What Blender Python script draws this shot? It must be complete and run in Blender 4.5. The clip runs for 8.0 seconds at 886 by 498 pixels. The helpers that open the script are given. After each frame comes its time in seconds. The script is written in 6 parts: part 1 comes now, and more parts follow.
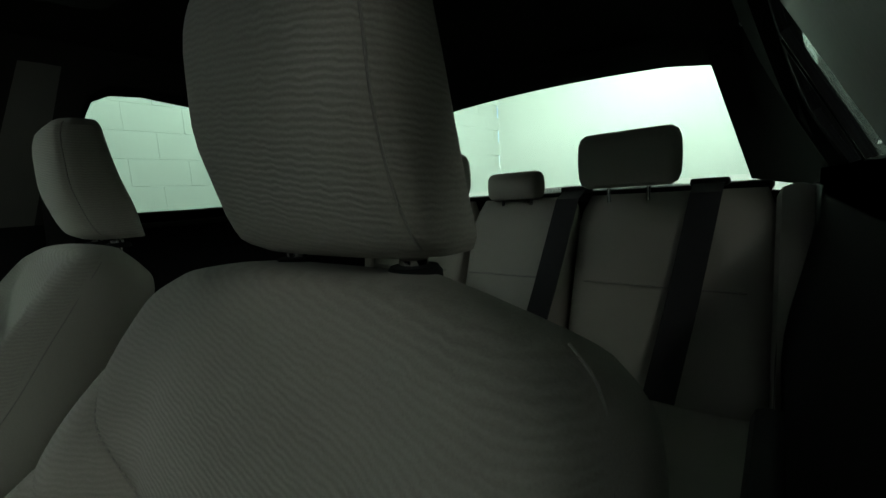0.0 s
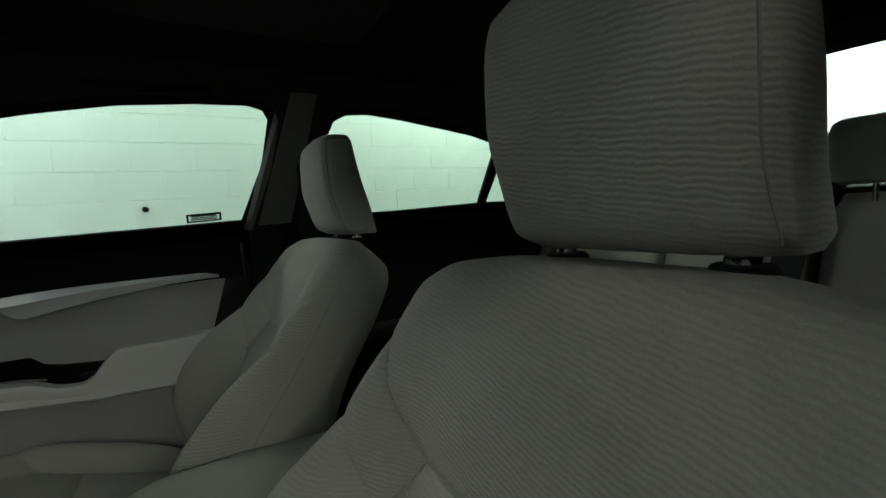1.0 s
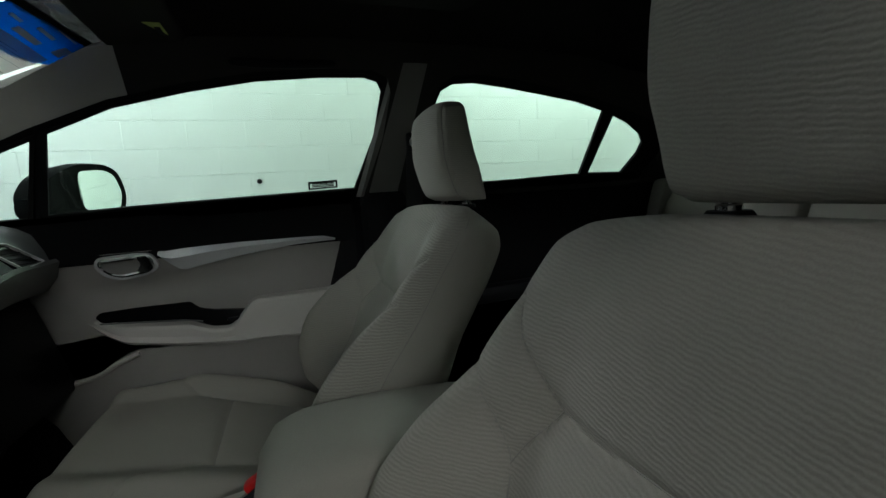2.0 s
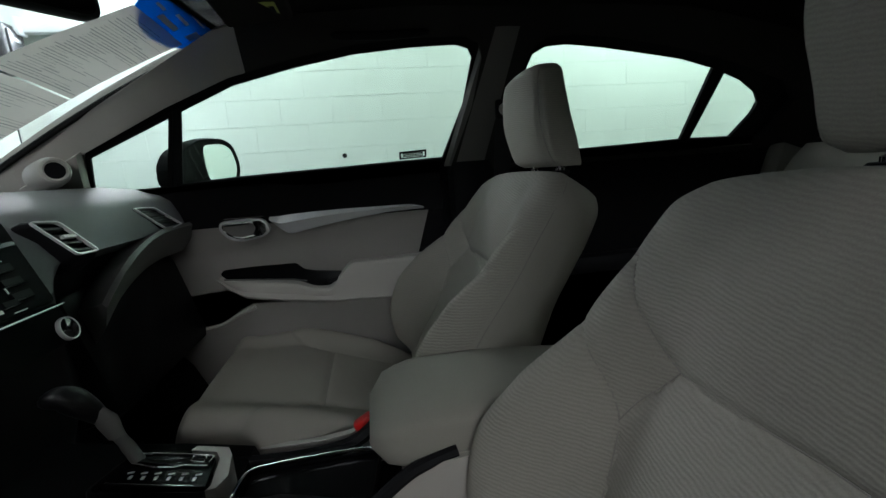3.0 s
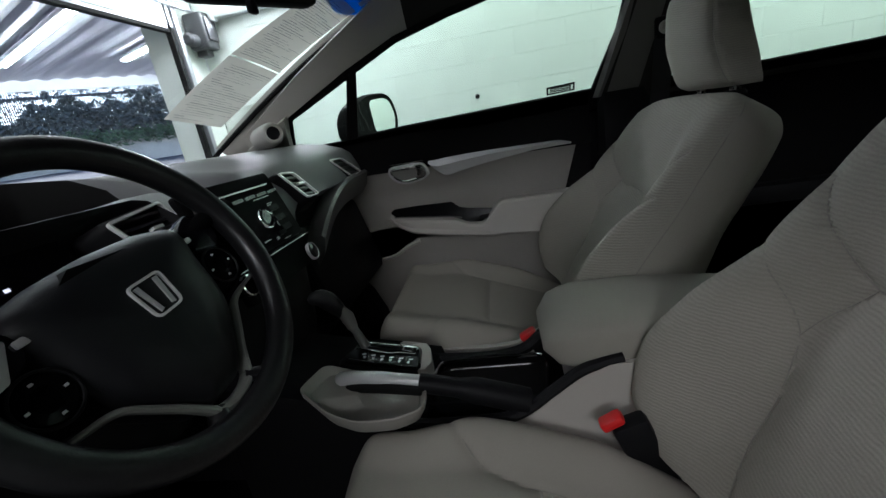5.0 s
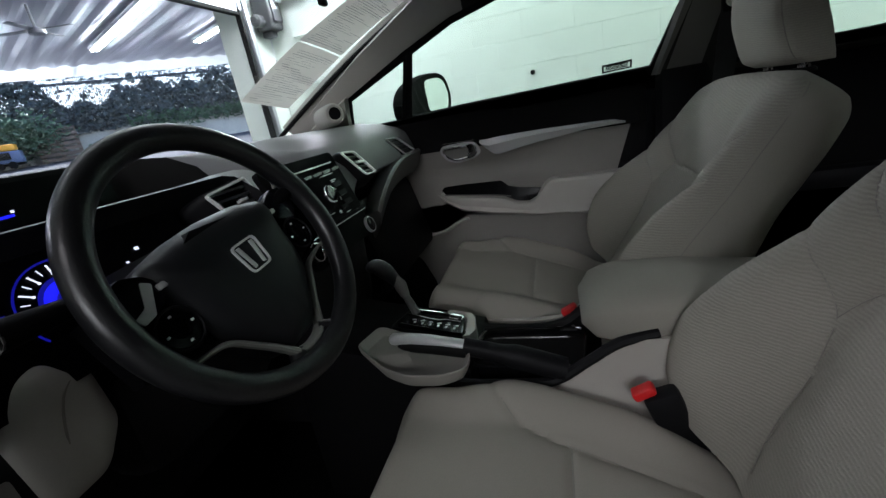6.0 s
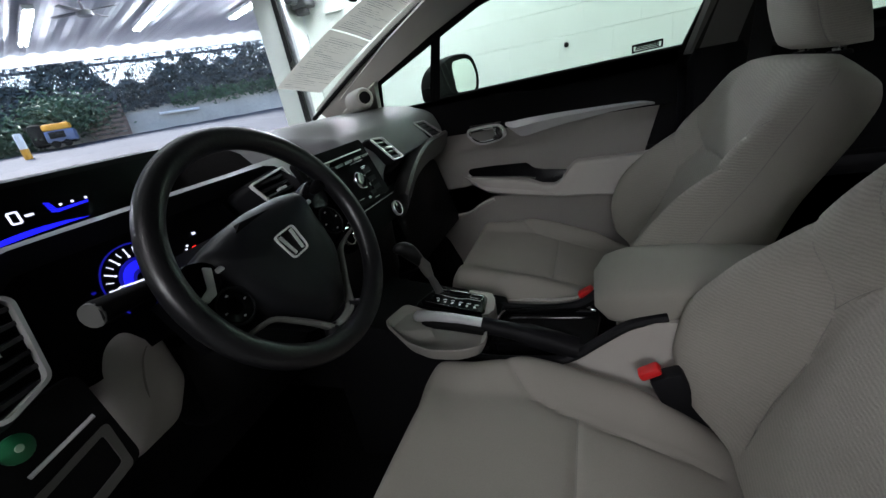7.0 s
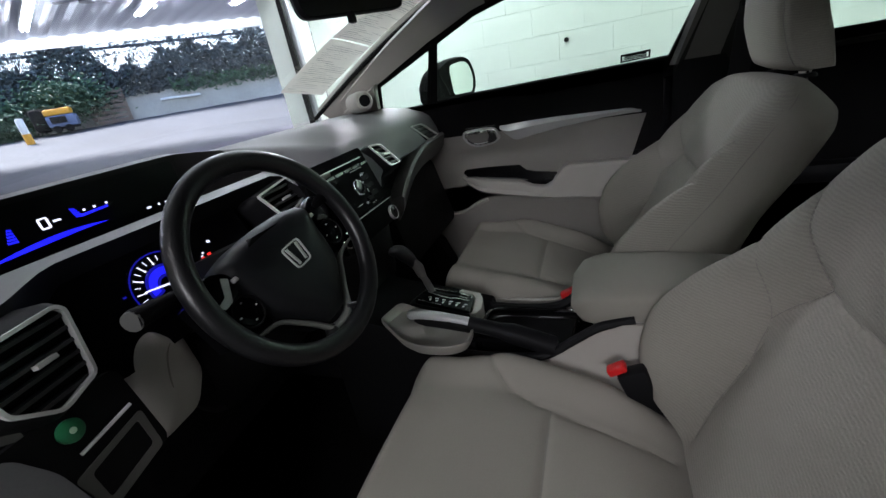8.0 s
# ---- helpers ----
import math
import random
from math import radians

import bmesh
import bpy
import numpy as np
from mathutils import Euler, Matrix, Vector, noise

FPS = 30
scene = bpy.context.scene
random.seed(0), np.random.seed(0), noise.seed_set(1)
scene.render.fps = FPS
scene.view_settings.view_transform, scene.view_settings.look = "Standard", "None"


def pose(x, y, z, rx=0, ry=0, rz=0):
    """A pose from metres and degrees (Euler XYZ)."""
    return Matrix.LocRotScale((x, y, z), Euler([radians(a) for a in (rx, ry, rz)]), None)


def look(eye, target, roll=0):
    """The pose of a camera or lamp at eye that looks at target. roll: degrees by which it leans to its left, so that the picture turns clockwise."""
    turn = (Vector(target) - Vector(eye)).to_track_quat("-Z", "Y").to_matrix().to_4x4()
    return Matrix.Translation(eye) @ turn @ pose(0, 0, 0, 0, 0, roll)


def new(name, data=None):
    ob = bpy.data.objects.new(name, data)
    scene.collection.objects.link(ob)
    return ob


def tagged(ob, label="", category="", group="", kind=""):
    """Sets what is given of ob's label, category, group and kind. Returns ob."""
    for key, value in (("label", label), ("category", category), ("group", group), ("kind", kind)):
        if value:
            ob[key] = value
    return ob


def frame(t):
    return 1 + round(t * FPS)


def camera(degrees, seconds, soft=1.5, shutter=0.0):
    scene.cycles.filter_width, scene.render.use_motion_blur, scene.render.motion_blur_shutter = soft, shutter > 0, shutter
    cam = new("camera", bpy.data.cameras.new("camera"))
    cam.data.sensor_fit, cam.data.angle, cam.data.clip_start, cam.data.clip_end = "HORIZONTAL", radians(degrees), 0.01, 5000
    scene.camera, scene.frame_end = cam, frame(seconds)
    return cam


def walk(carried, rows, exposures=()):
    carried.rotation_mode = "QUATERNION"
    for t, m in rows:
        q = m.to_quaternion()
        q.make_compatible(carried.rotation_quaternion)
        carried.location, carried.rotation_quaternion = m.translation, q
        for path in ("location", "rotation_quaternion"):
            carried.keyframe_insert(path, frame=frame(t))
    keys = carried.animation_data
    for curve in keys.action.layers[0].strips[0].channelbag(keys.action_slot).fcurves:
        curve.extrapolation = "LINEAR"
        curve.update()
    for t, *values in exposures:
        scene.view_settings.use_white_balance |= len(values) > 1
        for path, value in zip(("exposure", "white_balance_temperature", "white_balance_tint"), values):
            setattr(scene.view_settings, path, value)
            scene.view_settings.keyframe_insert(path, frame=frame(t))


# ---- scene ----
cam = camera(93.8, 8.0)
EXPOSURES = [(0.0, 1.30, 6300, -2), (1.0, 1.68, 6350, 5), (2.0, 1.70, 6150, 10), (3.5, 1.78, 6050, 16), (6.0, 1.98, 6100, 19), (8.0, 2.24, 6150, 22)]
PATH = [
    (0, (-0.634, 0.237, 0.993), (0.625, -1.299, 0.738), -3.7),
    (0.2, (-0.616, 0.25, 0.998), (0.715, -1.227, 0.761), -4.0),
    (0.5, (-0.589, 0.277, 1.0), (0.948, -0.984, 0.785), -4.5),
    (0.8, (-0.573, 0.304, 0.998), (1.085, -0.791, 0.798), -4.3),
    (1, (-0.564, 0.322, 0.994), (1.153, -0.686, 0.803), -4.0),
    (1.5, (-0.55, 0.357, 0.987), (1.256, -0.472, 0.765), -3.6),
    (2, (-0.55, 0.387, 0.979), (1.319, -0.268, 0.699), -3.6),
    (3.5, (-0.566, 0.456, 0.963), (1.385, 0.309, 0.546), -5.3),
    (4, (-0.586, 0.483, 0.971), (1.359, 0.497, 0.506), -7.1),
    (4.5, (-0.611, 0.503, 0.974), (1.31, 0.672, 0.445), -8.8),
    (6, (-0.691, 0.488, 0.987), (1.123, 1.045, 0.352), -10.1),
    (6.5, (-0.708, 0.477, 0.997), (1.066, 1.111, 0.324), -10.8),
    (7, (-0.725, 0.458, 1.016), (1.005, 1.158, 0.296), -11.1),
    (7.5, (-0.74, 0.442, 1.04), (0.959, 1.184, 0.29), -11.3),
    (7.8, (-0.76, 0.42, 1.062), (0.945, 1.132, 0.295), -10.7),
    (8, (-0.764, 0.415, 1.067), (0.942, 1.121, 0.296), -10.6),
]
walk(cam, [(t, look(eye, target, roll)) for t, eye, target, roll in PATH], EXPOSURES)


# ---- light ----
world = bpy.data.worlds.new("world")
scene.world = world
world.use_nodes = True
wn = world.node_tree.nodes
sky = wn.new("ShaderNodeTexSky")
sky.sky_type, sky.sun_disc, sky.sun_elevation, sky.sun_rotation = "NISHITA", False, radians(48), radians(30)
world.node_tree.links.new(sky.outputs[0], wn["Background"].inputs[0])
wn["Background"].inputs[1].default_value = 0.15

sun_data = bpy.data.lights.new("sun", "SUN")
sun_data.energy, sun_data.angle, sun_data.color = 4.8, radians(15), (1.0, 0.97, 0.93)
sun = new("sun", sun_data)
sun.matrix_world = look((6, 30, 30), (2, 14, 0))


def area_lamp(x, y, z, length, watts, colour, across=0.25, turn=0, tilt=0):
    d = bpy.data.lights.new("fluorescent_tube", "AREA")
    d.shape, d.size, d.size_y, d.energy, d.color = "RECTANGLE", across, length, watts, colour
    o = new("fluorescent_tube", d)
    o.matrix_world = pose(x, y, z, 0, tilt, turn)
    return o


GREENISH = (0.86, 1.0, 0.88)
# unseen lamps added to wash the right and rear walls
area_lamp(2.3, -2.2, 3.05, 2.4, 21, GREENISH, tilt=-50)
area_lamp(2.3, 0.9, 3.05, 2.4, 9, GREENISH, tilt=-50)
area_lamp(0.4, -4.1, 3.05, 3.0, 42, GREENISH, turn=90, tilt=55)
# unseen front lamp added to light the dash and cabin
area_lamp(0.8, 2.5, 3.05, 3.6, 3, (0.97, 0.98, 1.0), across=0.5, turn=90, tilt=20)
# broad unseen lamp added for soft light from the garage's left side
area_lamp(-5.0, 0.1, 2.65, 1.8, 18, (0.96, 1.0, 0.94), across=0.7, tilt=-58)
# unseen lamp added to light the driver's seat through the open door
area_lamp(-2.1, 1.2, 3.05, 1.2, 3.8, (1.0, 0.98, 0.93), across=0.3, tilt=-35)
# unseen lamp added to brighten the front right corner
area_lamp(2.0, 1.7, 3.05, 1.8, 11, (0.95, 0.98, 1.0), across=0.3, turn=50, tilt=-55)
# light of the batten on the wall beside the garage door
area_lamp(2.95, 2.30, 2.15, 0.80, 7, (0.97, 0.99, 1.0), across=0.20, tilt=62)


# ---- materials ----
def material(name, colour, rough=0.6, metal=0.0, scale=60.0, vary=0.12, bump=0.15, spread=6.0, blotch=0.1, spec=0.5, coat=0.0):
    """A surface with fine grain, broad blotches and a fine relief."""
    m = bpy.data.materials.new(name)
    m.use_nodes = True
    n, l = m.node_tree.nodes, m.node_tree.links
    b = n["Principled BSDF"]
    b.inputs["Roughness"].default_value, b.inputs["Metallic"].default_value = rough, metal
    b.inputs["Specular IOR Level"].default_value = spec
    b.inputs["Coat Weight"].default_value = coat
    co = n.new("ShaderNodeTexCoord")
    fine = n.new("ShaderNodeTexNoise")
    fine.inputs["Scale"].default_value, fine.inputs["Detail"].default_value = scale, 4
    wide = n.new("ShaderNodeTexNoise")
    wide.inputs["Scale"].default_value, wide.inputs["Detail"].default_value = spread, 3
    for t in (fine, wide):
        l.new(co.outputs["Object"], t.inputs["Vector"])
    add = n.new("ShaderNodeMath")
    add.operation = "MULTIPLY_ADD"
    add.inputs[1].default_value = 2 * vary
    l.new(fine.outputs[0], add.inputs[0])
    base = n.new("ShaderNodeMath")
    base.operation = "MULTIPLY_ADD"
    base.inputs[1].default_value, base.inputs[2].default_value = 2 * blotch, 1 - vary - blotch
    l.new(wide.outputs[0], base.inputs[0])
    l.new(base.outputs[0], add.inputs[2])
    mul = n.new("ShaderNodeMix")
    mul.data_type, mul.blend_type = "RGBA", "MULTIPLY"
    mul.inputs[0].default_value = 1
    mul.inputs[6].default_value = (*colour, 1)
    l.new(add.outputs[0], mul.inputs[7])
    l.new(mul.outputs[2], b.inputs["Base Color"])
    if bump:
        bp = n.new("ShaderNodeBump")
        bp.inputs["Strength"].default_value, bp.inputs["Distance"].default_value = bump, 0.3 / scale
        l.new(fine.outputs[0], bp.inputs["Height"])
        l.new(bp.outputs[0], b.inputs["Normal"])
    return m


def glow(name, colour, strength):
    m = bpy.data.materials.new(name)
    m.use_nodes = True
    b = m.node_tree.nodes["Principled BSDF"]
    b.inputs["Base Color"].default_value = (0.01, 0.01, 0.01, 1)
    b.inputs["Emission Color"].default_value, b.inputs["Emission Strength"].default_value = (*colour, 1), strength
    return m


def glass(name, tint=(0.9, 0.97, 0.93), rough=0.0):
    """Thin automotive glass: clear, with a mirror sheen that grows at a glancing angle."""
    m = bpy.data.materials.new(name)
    m.use_nodes = True
    n, l = m.node_tree.nodes, m.node_tree.links
    n.remove(n["Principled BSDF"])
    clear, sheen, mix, face, power, lift = (n.new("ShaderNode" + k) for k in ("BsdfTransparent", "BsdfGlossy", "MixShader", "LayerWeight", "Math", "Math"))
    clear.inputs[0].default_value = (*tint, 1)
    sheen.inputs["Roughness"].default_value = rough
    face.inputs[0].default_value = 0.5
    power.operation, power.inputs[1].default_value = "POWER", 5
    lift.operation, lift.inputs[1].default_value, lift.inputs[2].default_value = "MULTIPLY_ADD", 0.9, 0.03
    l.new(face.outputs["Facing"], power.inputs[0])
    l.new(power.outputs[0], lift.inputs[0])
    l.new(lift.outputs[0], mix.inputs[0])
    l.new(clear.outputs[0], mix.inputs[1])
    l.new(sheen.outputs[0], mix.inputs[2])
    l.new(mix.outputs[0], n["Material Output"].inputs[0])
    return m


def ribbed(name, colour, step=0.0042, depth=0.5):
    """Woven seat cloth with fine wavy ribs that run across it."""
    m = material(name, colour, 0.95, scale=700, vary=0.18, bump=0, spread=5, blotch=0.1, spec=0.2)
    n, l = m.node_tree.nodes, m.node_tree.links
    co = n.new("ShaderNodeTexCoord")
    wave = n.new("ShaderNodeTexWave")
    wave.bands_direction = "Z"
    wave.inputs["Scale"].default_value = 0.314 / step
    wave.inputs["Distortion"].default_value, wave.inputs["Detail"].default_value, wave.inputs["Detail Scale"].default_value = 4.5, 3, 1.0
    turn = n.new("ShaderNodeMapping")
    turn.inputs["Rotation"].default_value = (0, radians(9), 0)
    l.new(co.outputs["Object"], turn.inputs["Vector"])
    l.new(turn.outputs[0], wave.inputs["Vector"])
    bp = n.new("ShaderNodeBump")
    bp.inputs["Strength"].default_value, bp.inputs["Distance"].default_value = depth, 0.0016
    l.new(wave.outputs[1], bp.inputs["Height"])
    l.new(bp.outputs[0], n["Principled BSDF"].inputs["Normal"])
    # the grooves between the ribs are up to a tenth darker
    base = n["Principled BSDF"].inputs["Base Color"].links[0].from_socket
    lift, dark = n.new("ShaderNodeMath"), n.new("ShaderNodeMix")
    lift.operation, lift.inputs[1].default_value, lift.inputs[2].default_value = "MULTIPLY_ADD", 0.10, 0.90
    dark.data_type, dark.blend_type = "RGBA", "MULTIPLY"
    dark.inputs[0].default_value = 1
    l.new(wave.outputs[1], lift.inputs[0])
    l.new(base, dark.inputs[6])
    l.new(lift.outputs[0], dark.inputs[7])
    l.new(dark.outputs[2], n["Principled BSDF"].inputs["Base Color"])
    return m


M_CLOTH = material("beige_grey_cloth", (0.275, 0.258, 0.226), 0.95, scale=900, vary=0.16, bump=0.3, spread=5, blotch=0.08, spec=0.2)
M_RIB = ribbed("ribbed_cloth", (0.285, 0.267, 0.234), 0.0042, 0.25)


def soften(m, scale=9.0, depth=0.010, strength=0.35):
    """Soft dents and folds of stuffed cloth under its fine relief."""
    n, l = m.node_tree.nodes, m.node_tree.links
    co, fold, bp = n.new("ShaderNodeTexCoord"), n.new("ShaderNodeTexNoise"), n.new("ShaderNodeBump")
    fold.inputs["Scale"].default_value, fold.inputs["Detail"].default_value, fold.inputs["Roughness"].default_value = scale, 2, 0.4
    bp.inputs["Strength"].default_value, bp.inputs["Distance"].default_value = strength, depth
    l.new(co.outputs["Object"], fold.inputs["Vector"])
    l.new(fold.outputs[0], bp.inputs["Height"])
    top = n["Principled BSDF"].inputs["Normal"].links[0].from_node
    l.new(bp.outputs[0], top.inputs["Normal"])


soften(M_CLOTH)
soften(M_RIB)
M_SEAM = material("seam_thread", (0.22, 0.205, 0.185), 0.9, scale=900, bump=0)
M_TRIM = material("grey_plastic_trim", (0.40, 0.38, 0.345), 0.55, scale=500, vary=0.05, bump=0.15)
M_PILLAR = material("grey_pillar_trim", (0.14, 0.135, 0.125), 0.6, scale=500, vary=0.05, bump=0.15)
M_GREY = material("dark_grey_spoke_trim", (0.10, 0.10, 0.095), 0.4, scale=300, vary=0.05, bump=0.05)
# Light grey lining, coloured near black to hold the shade under the roof.
M_LINER_SHADED = material("shaded_headliner_cloth", (0.032, 0.031, 0.029), 1.0, scale=800, bump=0.2, spec=0.1)
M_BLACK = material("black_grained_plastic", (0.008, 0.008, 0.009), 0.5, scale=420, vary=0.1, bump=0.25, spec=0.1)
M_DASH = material("charcoal_soft_dash", (0.15, 0.151, 0.156), 0.54, scale=380, vary=0.1, bump=0.3)
M_GLOSS = material("gloss_black_plastic", (0.003, 0.003, 0.0035), 0.16, scale=60, vary=0.05, bump=0, spec=0.04)
M_SLAT = material("dark_vent_slat", (0.022, 0.022, 0.024), 0.3, scale=200, vary=0.06, bump=0.03, spec=0.5)
# The grey trim again, darkened to hold the shade inside the tray.
M_TRAY = material("shaded_tray_trim", (0.24, 0.228, 0.205), 0.5, scale=500, vary=0.05, bump=0.12)
M_FASCIA = material("matt_black_fascia", (0.004, 0.004, 0.0045), 0.7, scale=300, vary=0.08, bump=0.1, spec=0.06)
M_SILVER = material("satin_silver_plastic", (0.85, 0.85, 0.85), 0.27, 0.25, scale=300, vary=0.04, bump=0.02)
M_SATIN = material("brushed_silver_trim", (0.62, 0.62, 0.62), 0.32, 0.45, scale=300, vary=0.05, bump=0.02)
M_CHROME = material("chrome", (0.85, 0.85, 0.85), 0.08, 1.0, scale=100, vary=0.02, bump=0)
M_SPOKE = material("olive_grey_spoke_trim", (0.15, 0.155, 0.14), 0.42, scale=300, vary=0.05, bump=0.03)
M_HUB = material("black_grained_airbag_cover", (0.008, 0.0085, 0.010), 0.42, scale=520, vary=0.12, bump=0.22, spec=0.25)
M_PIANO = material("piano_black_switches", (0.006, 0.006, 0.008), 0.12, scale=60, vary=0.05, bump=0, spec=0.6)
M_LEATHER = material("black_leather_rim", (0.008, 0.008, 0.009), 0.34, scale=260, vary=0.1, bump=0.25, spec=0.5)
M_RUBBER = material("black_rubber", (0.007, 0.007, 0.007), 0.75, scale=200, bump=0.1, spec=0.12)
M_CARPET = material("black_carpet", (0.005, 0.005, 0.005), 1.0, scale=700, vary=0.3, bump=0.5, spec=0.1)
M_BELT = material("black_belt_webbing", (0.012, 0.012, 0.013), 0.8, scale=900, bump=0.3)
M_RED = material("red_release_button", (0.62, 0.012, 0.012), 0.35, scale=200, vary=0.04, bump=0)
M_PAINT = material("black_car_paint", (0.012, 0.012, 0.014), 0.15, scale=50, vary=0.05, bump=0, coat=0.8)
M_GLASS = glass("window_glass")
M_MIRROR = material("mirror", (0.9, 0.93, 0.92), 0.02, 1.0, scale=20, vary=0.02, bump=0)


# ---- building kit ----
def part(name, bm, mat, parent=None, label="", smooth=True):
    bmesh.ops.recalc_face_normals(bm, faces=bm.faces)
    me = bpy.data.meshes.new(name)
    bm.to_mesh(me)
    bm.free()
    if smooth:
        me.shade_smooth()
        me.set_sharp_from_angle(angle=radians(38))
    me.materials.append(mat)
    ob = new(name, me)
    if parent is not None:
        ob.parent = parent
        if parent.type == "EMPTY":
            ob.matrix_parent_inverse = parent.matrix_basis.inverted()
    if label:
        ob["label"] = label
    return ob


def thing(name, x, y, z, label, category, group="", kind=""):
    ob = new(name)
    ob.matrix_basis = Matrix.Translation((x, y, z))
    ob.empty_display_size = 0.05
    return tagged(ob, label, category, group, kind)


def loft(rings, caps=True, closed=True, bm=None):
    bm = bm or bmesh.new()
    rows = [[bm.verts.new(p) for p in ring] for ring in rings]
    n = len(rows[0])
    for a, b in zip(rows, rows[1:]):
        for i in range(n if closed else n - 1):
            j = (i + 1) % n
            bm.faces.new((a[i], a[j], b[j], b[i]))
    if caps and closed:
        bm.faces.new(rows[0])
        bm.faces.new(rows[-1])
    return bm


def rbox(cx, cy, cz, sx, sy, sz, r=0.004, m=None, seg=2, bm=None):
    """A box with rounded edges; m places it."""
    own = bmesh.new()
    bmesh.ops.create_cube(own, size=1, matrix=Matrix.Diagonal((sx, sy, sz, 1)))
    if r:
        bmesh.ops.bevel(own, geom=own.edges[:], offset=min(r, 0.45 * min(sx, sy, sz)), segments=seg, affect="EDGES", profile=0.5)
    own.transform(Matrix.Translation((cx, cy, cz)) @ (m or Matrix()))
    return joined(own, bm)


def joined(own, bm):
    if bm is None:
        return own
    me = bpy.data.meshes.new("scrap")
    own.to_mesh(me)
    own.free()
    bm.from_mesh(me)
    bpy.data.meshes.remove(me)
    return bm


def curve_pts(pts, n=8, loop=False):
    """A smooth line (Catmull-Rom) through points."""
    p = [Vector(q) for q in pts]
    out, k = [], len(p)
    for i in range(k if loop else k - 1):
        a, b, c, d = (p[(i + j) % k] if loop else p[min(max(i + j, 0), k - 1)] for j in (-1, 0, 1, 2))
        for s in range(n):
            t = s / n
            out.append(0.5 * ((2 * b) + (c - a) * t + (2 * a - 5 * b + 4 * c - d) * t * t + (3 * b - a - 3 * c + d) * t ** 3))
    if not loop:
        out.append(p[-1])
    return out


def sweep(pts, r, seg=8, loop=False, flat=1.0, caps=True, bm=None):
    """A round bar of radius r (a number, or one for each point) along points."""
    p = [Vector(q) for q in pts]
    k = len(p)
    rings, side = [], None
    for i in range(k):
        a, b = (p[i - 1], p[(i + 1) % k]) if loop else (p[max(i - 1, 0)], p[min(i + 1, k - 1)])
        way = (b - a).normalized()
        if side is None:
            side = way.cross(Vector((0.13, 0.21, 1))).normalized()
        side = (side - way * side.dot(way)).normalized()
        up = way.cross(side)
        rr = r[i] if isinstance(r, (list, tuple)) else r
        rings.append([p[i] + rr * (math.cos(2 * math.pi * j / seg) * side + flat * math.sin(2 * math.pi * j / seg) * up) for j in range(seg)])
    if loop:
        bm = loft(rings + [rings[0]], False, bm=bm)
        bmesh.ops.remove_doubles(bm, verts=bm.verts, dist=1e-6)
        return bm
    return loft(rings, caps, bm=bm)


def lathe(profile, m, seg=24, caps=True):
    """A turned piece: profile of (radius, height) round the z axis, placed by m."""
    rings = [[m @ Vector((r * math.cos(2 * math.pi * j / seg), r * math.sin(2 * math.pi * j / seg), h)) for j in range(seg)] for r, h in profile]
    return loft(rings, caps)


def slab(outer, holes, place, thick, bm=None):
    """A sheet cut from an outline with holes, in two coordinates; place(u, v, w) sets it in space, w running through its thickness."""
    from mathutils.geometry import tessellate_polygon
    loops = [list(outer)] + [list(h) for h in holes]
    flat = [q for lp in loops for q in lp]
    tris = tessellate_polygon([[Vector((u, v, 0)) for u, v in lp] for lp in loops])
    bm = bm or bmesh.new()
    front = [bm.verts.new(place(u, v, 0)) for u, v in flat]
    back = [bm.verts.new(place(u, v, thick)) for u, v in flat]
    for t in tris:
        try:
            bm.faces.new([front[i] for i in t])
            bm.faces.new([back[i] for i in reversed(t)])
        except ValueError:
            pass
    at = 0
    for lp in loops:
        k = len(lp)
        for i in range(k):
            a, b = at + i, at + (i + 1) % k
            bm.faces.new((front[a], front[b], back[b], back[a]))
        at += k
    return bm


def inset(pts, d):
    """An outline moved in (d > 0) or out, by its own middle."""
    c = sum((Vector(p) for p in pts), Vector((0, 0))) / len(pts)
    out = []
    k = len(pts)
    area = sum(pts[i][0] * pts[(i + 1) % k][1] - pts[(i + 1) % k][0] * pts[i][1] for i in range(k))
    sg = 1 if area > 0 else -1
    for i in range(k):
        a, b, e = Vector(pts[i - 1]), Vector(pts[i]), Vector(pts[(i + 1) % k])
        d1, d2 = (b - a).normalized(), (e - b).normalized()
        n1, n2 = Vector((-d1.y, d1.x)) * sg, Vector((-d2.y, d2.x)) * sg
        nn = (n1 + n2)
        nn = nn / max(nn.dot(n1), 0.35) if nn.length > 1e-6 else n1
        q = b + nn * d
        out.append((q.x, q.y))
    return out


def rounded(pts, r, n=4):
    """An outline with its corners rounded."""
    out = []
    k = len(pts)
    for i in range(k):
        a, b, e = Vector(pts[i - 1]), Vector(pts[i]), Vector(pts[(i + 1) % k])
        rr = min(r, 0.45 * (a - b).length, 0.45 * (e - b).length)
        p, q = b + (a - b).normalized() * rr, b + (e - b).normalized() * rr
        for j in range(n + 1):
            t = j / n
            w = (1 - t) ** 2 * p + 2 * t * (1 - t) * b + t * t * q
            out.append((w.x, w.y))
    return out


def plane_at(origin, u, v):
    """place() for slab: a plane at origin with the axes u and v; w goes along u x v."""
    o, u, v = Vector(origin), Vector(u).normalized(), Vector(v).normalized()
    w = u.cross(v)
    return lambda a, b, c: o + a * u + b * v + c * w


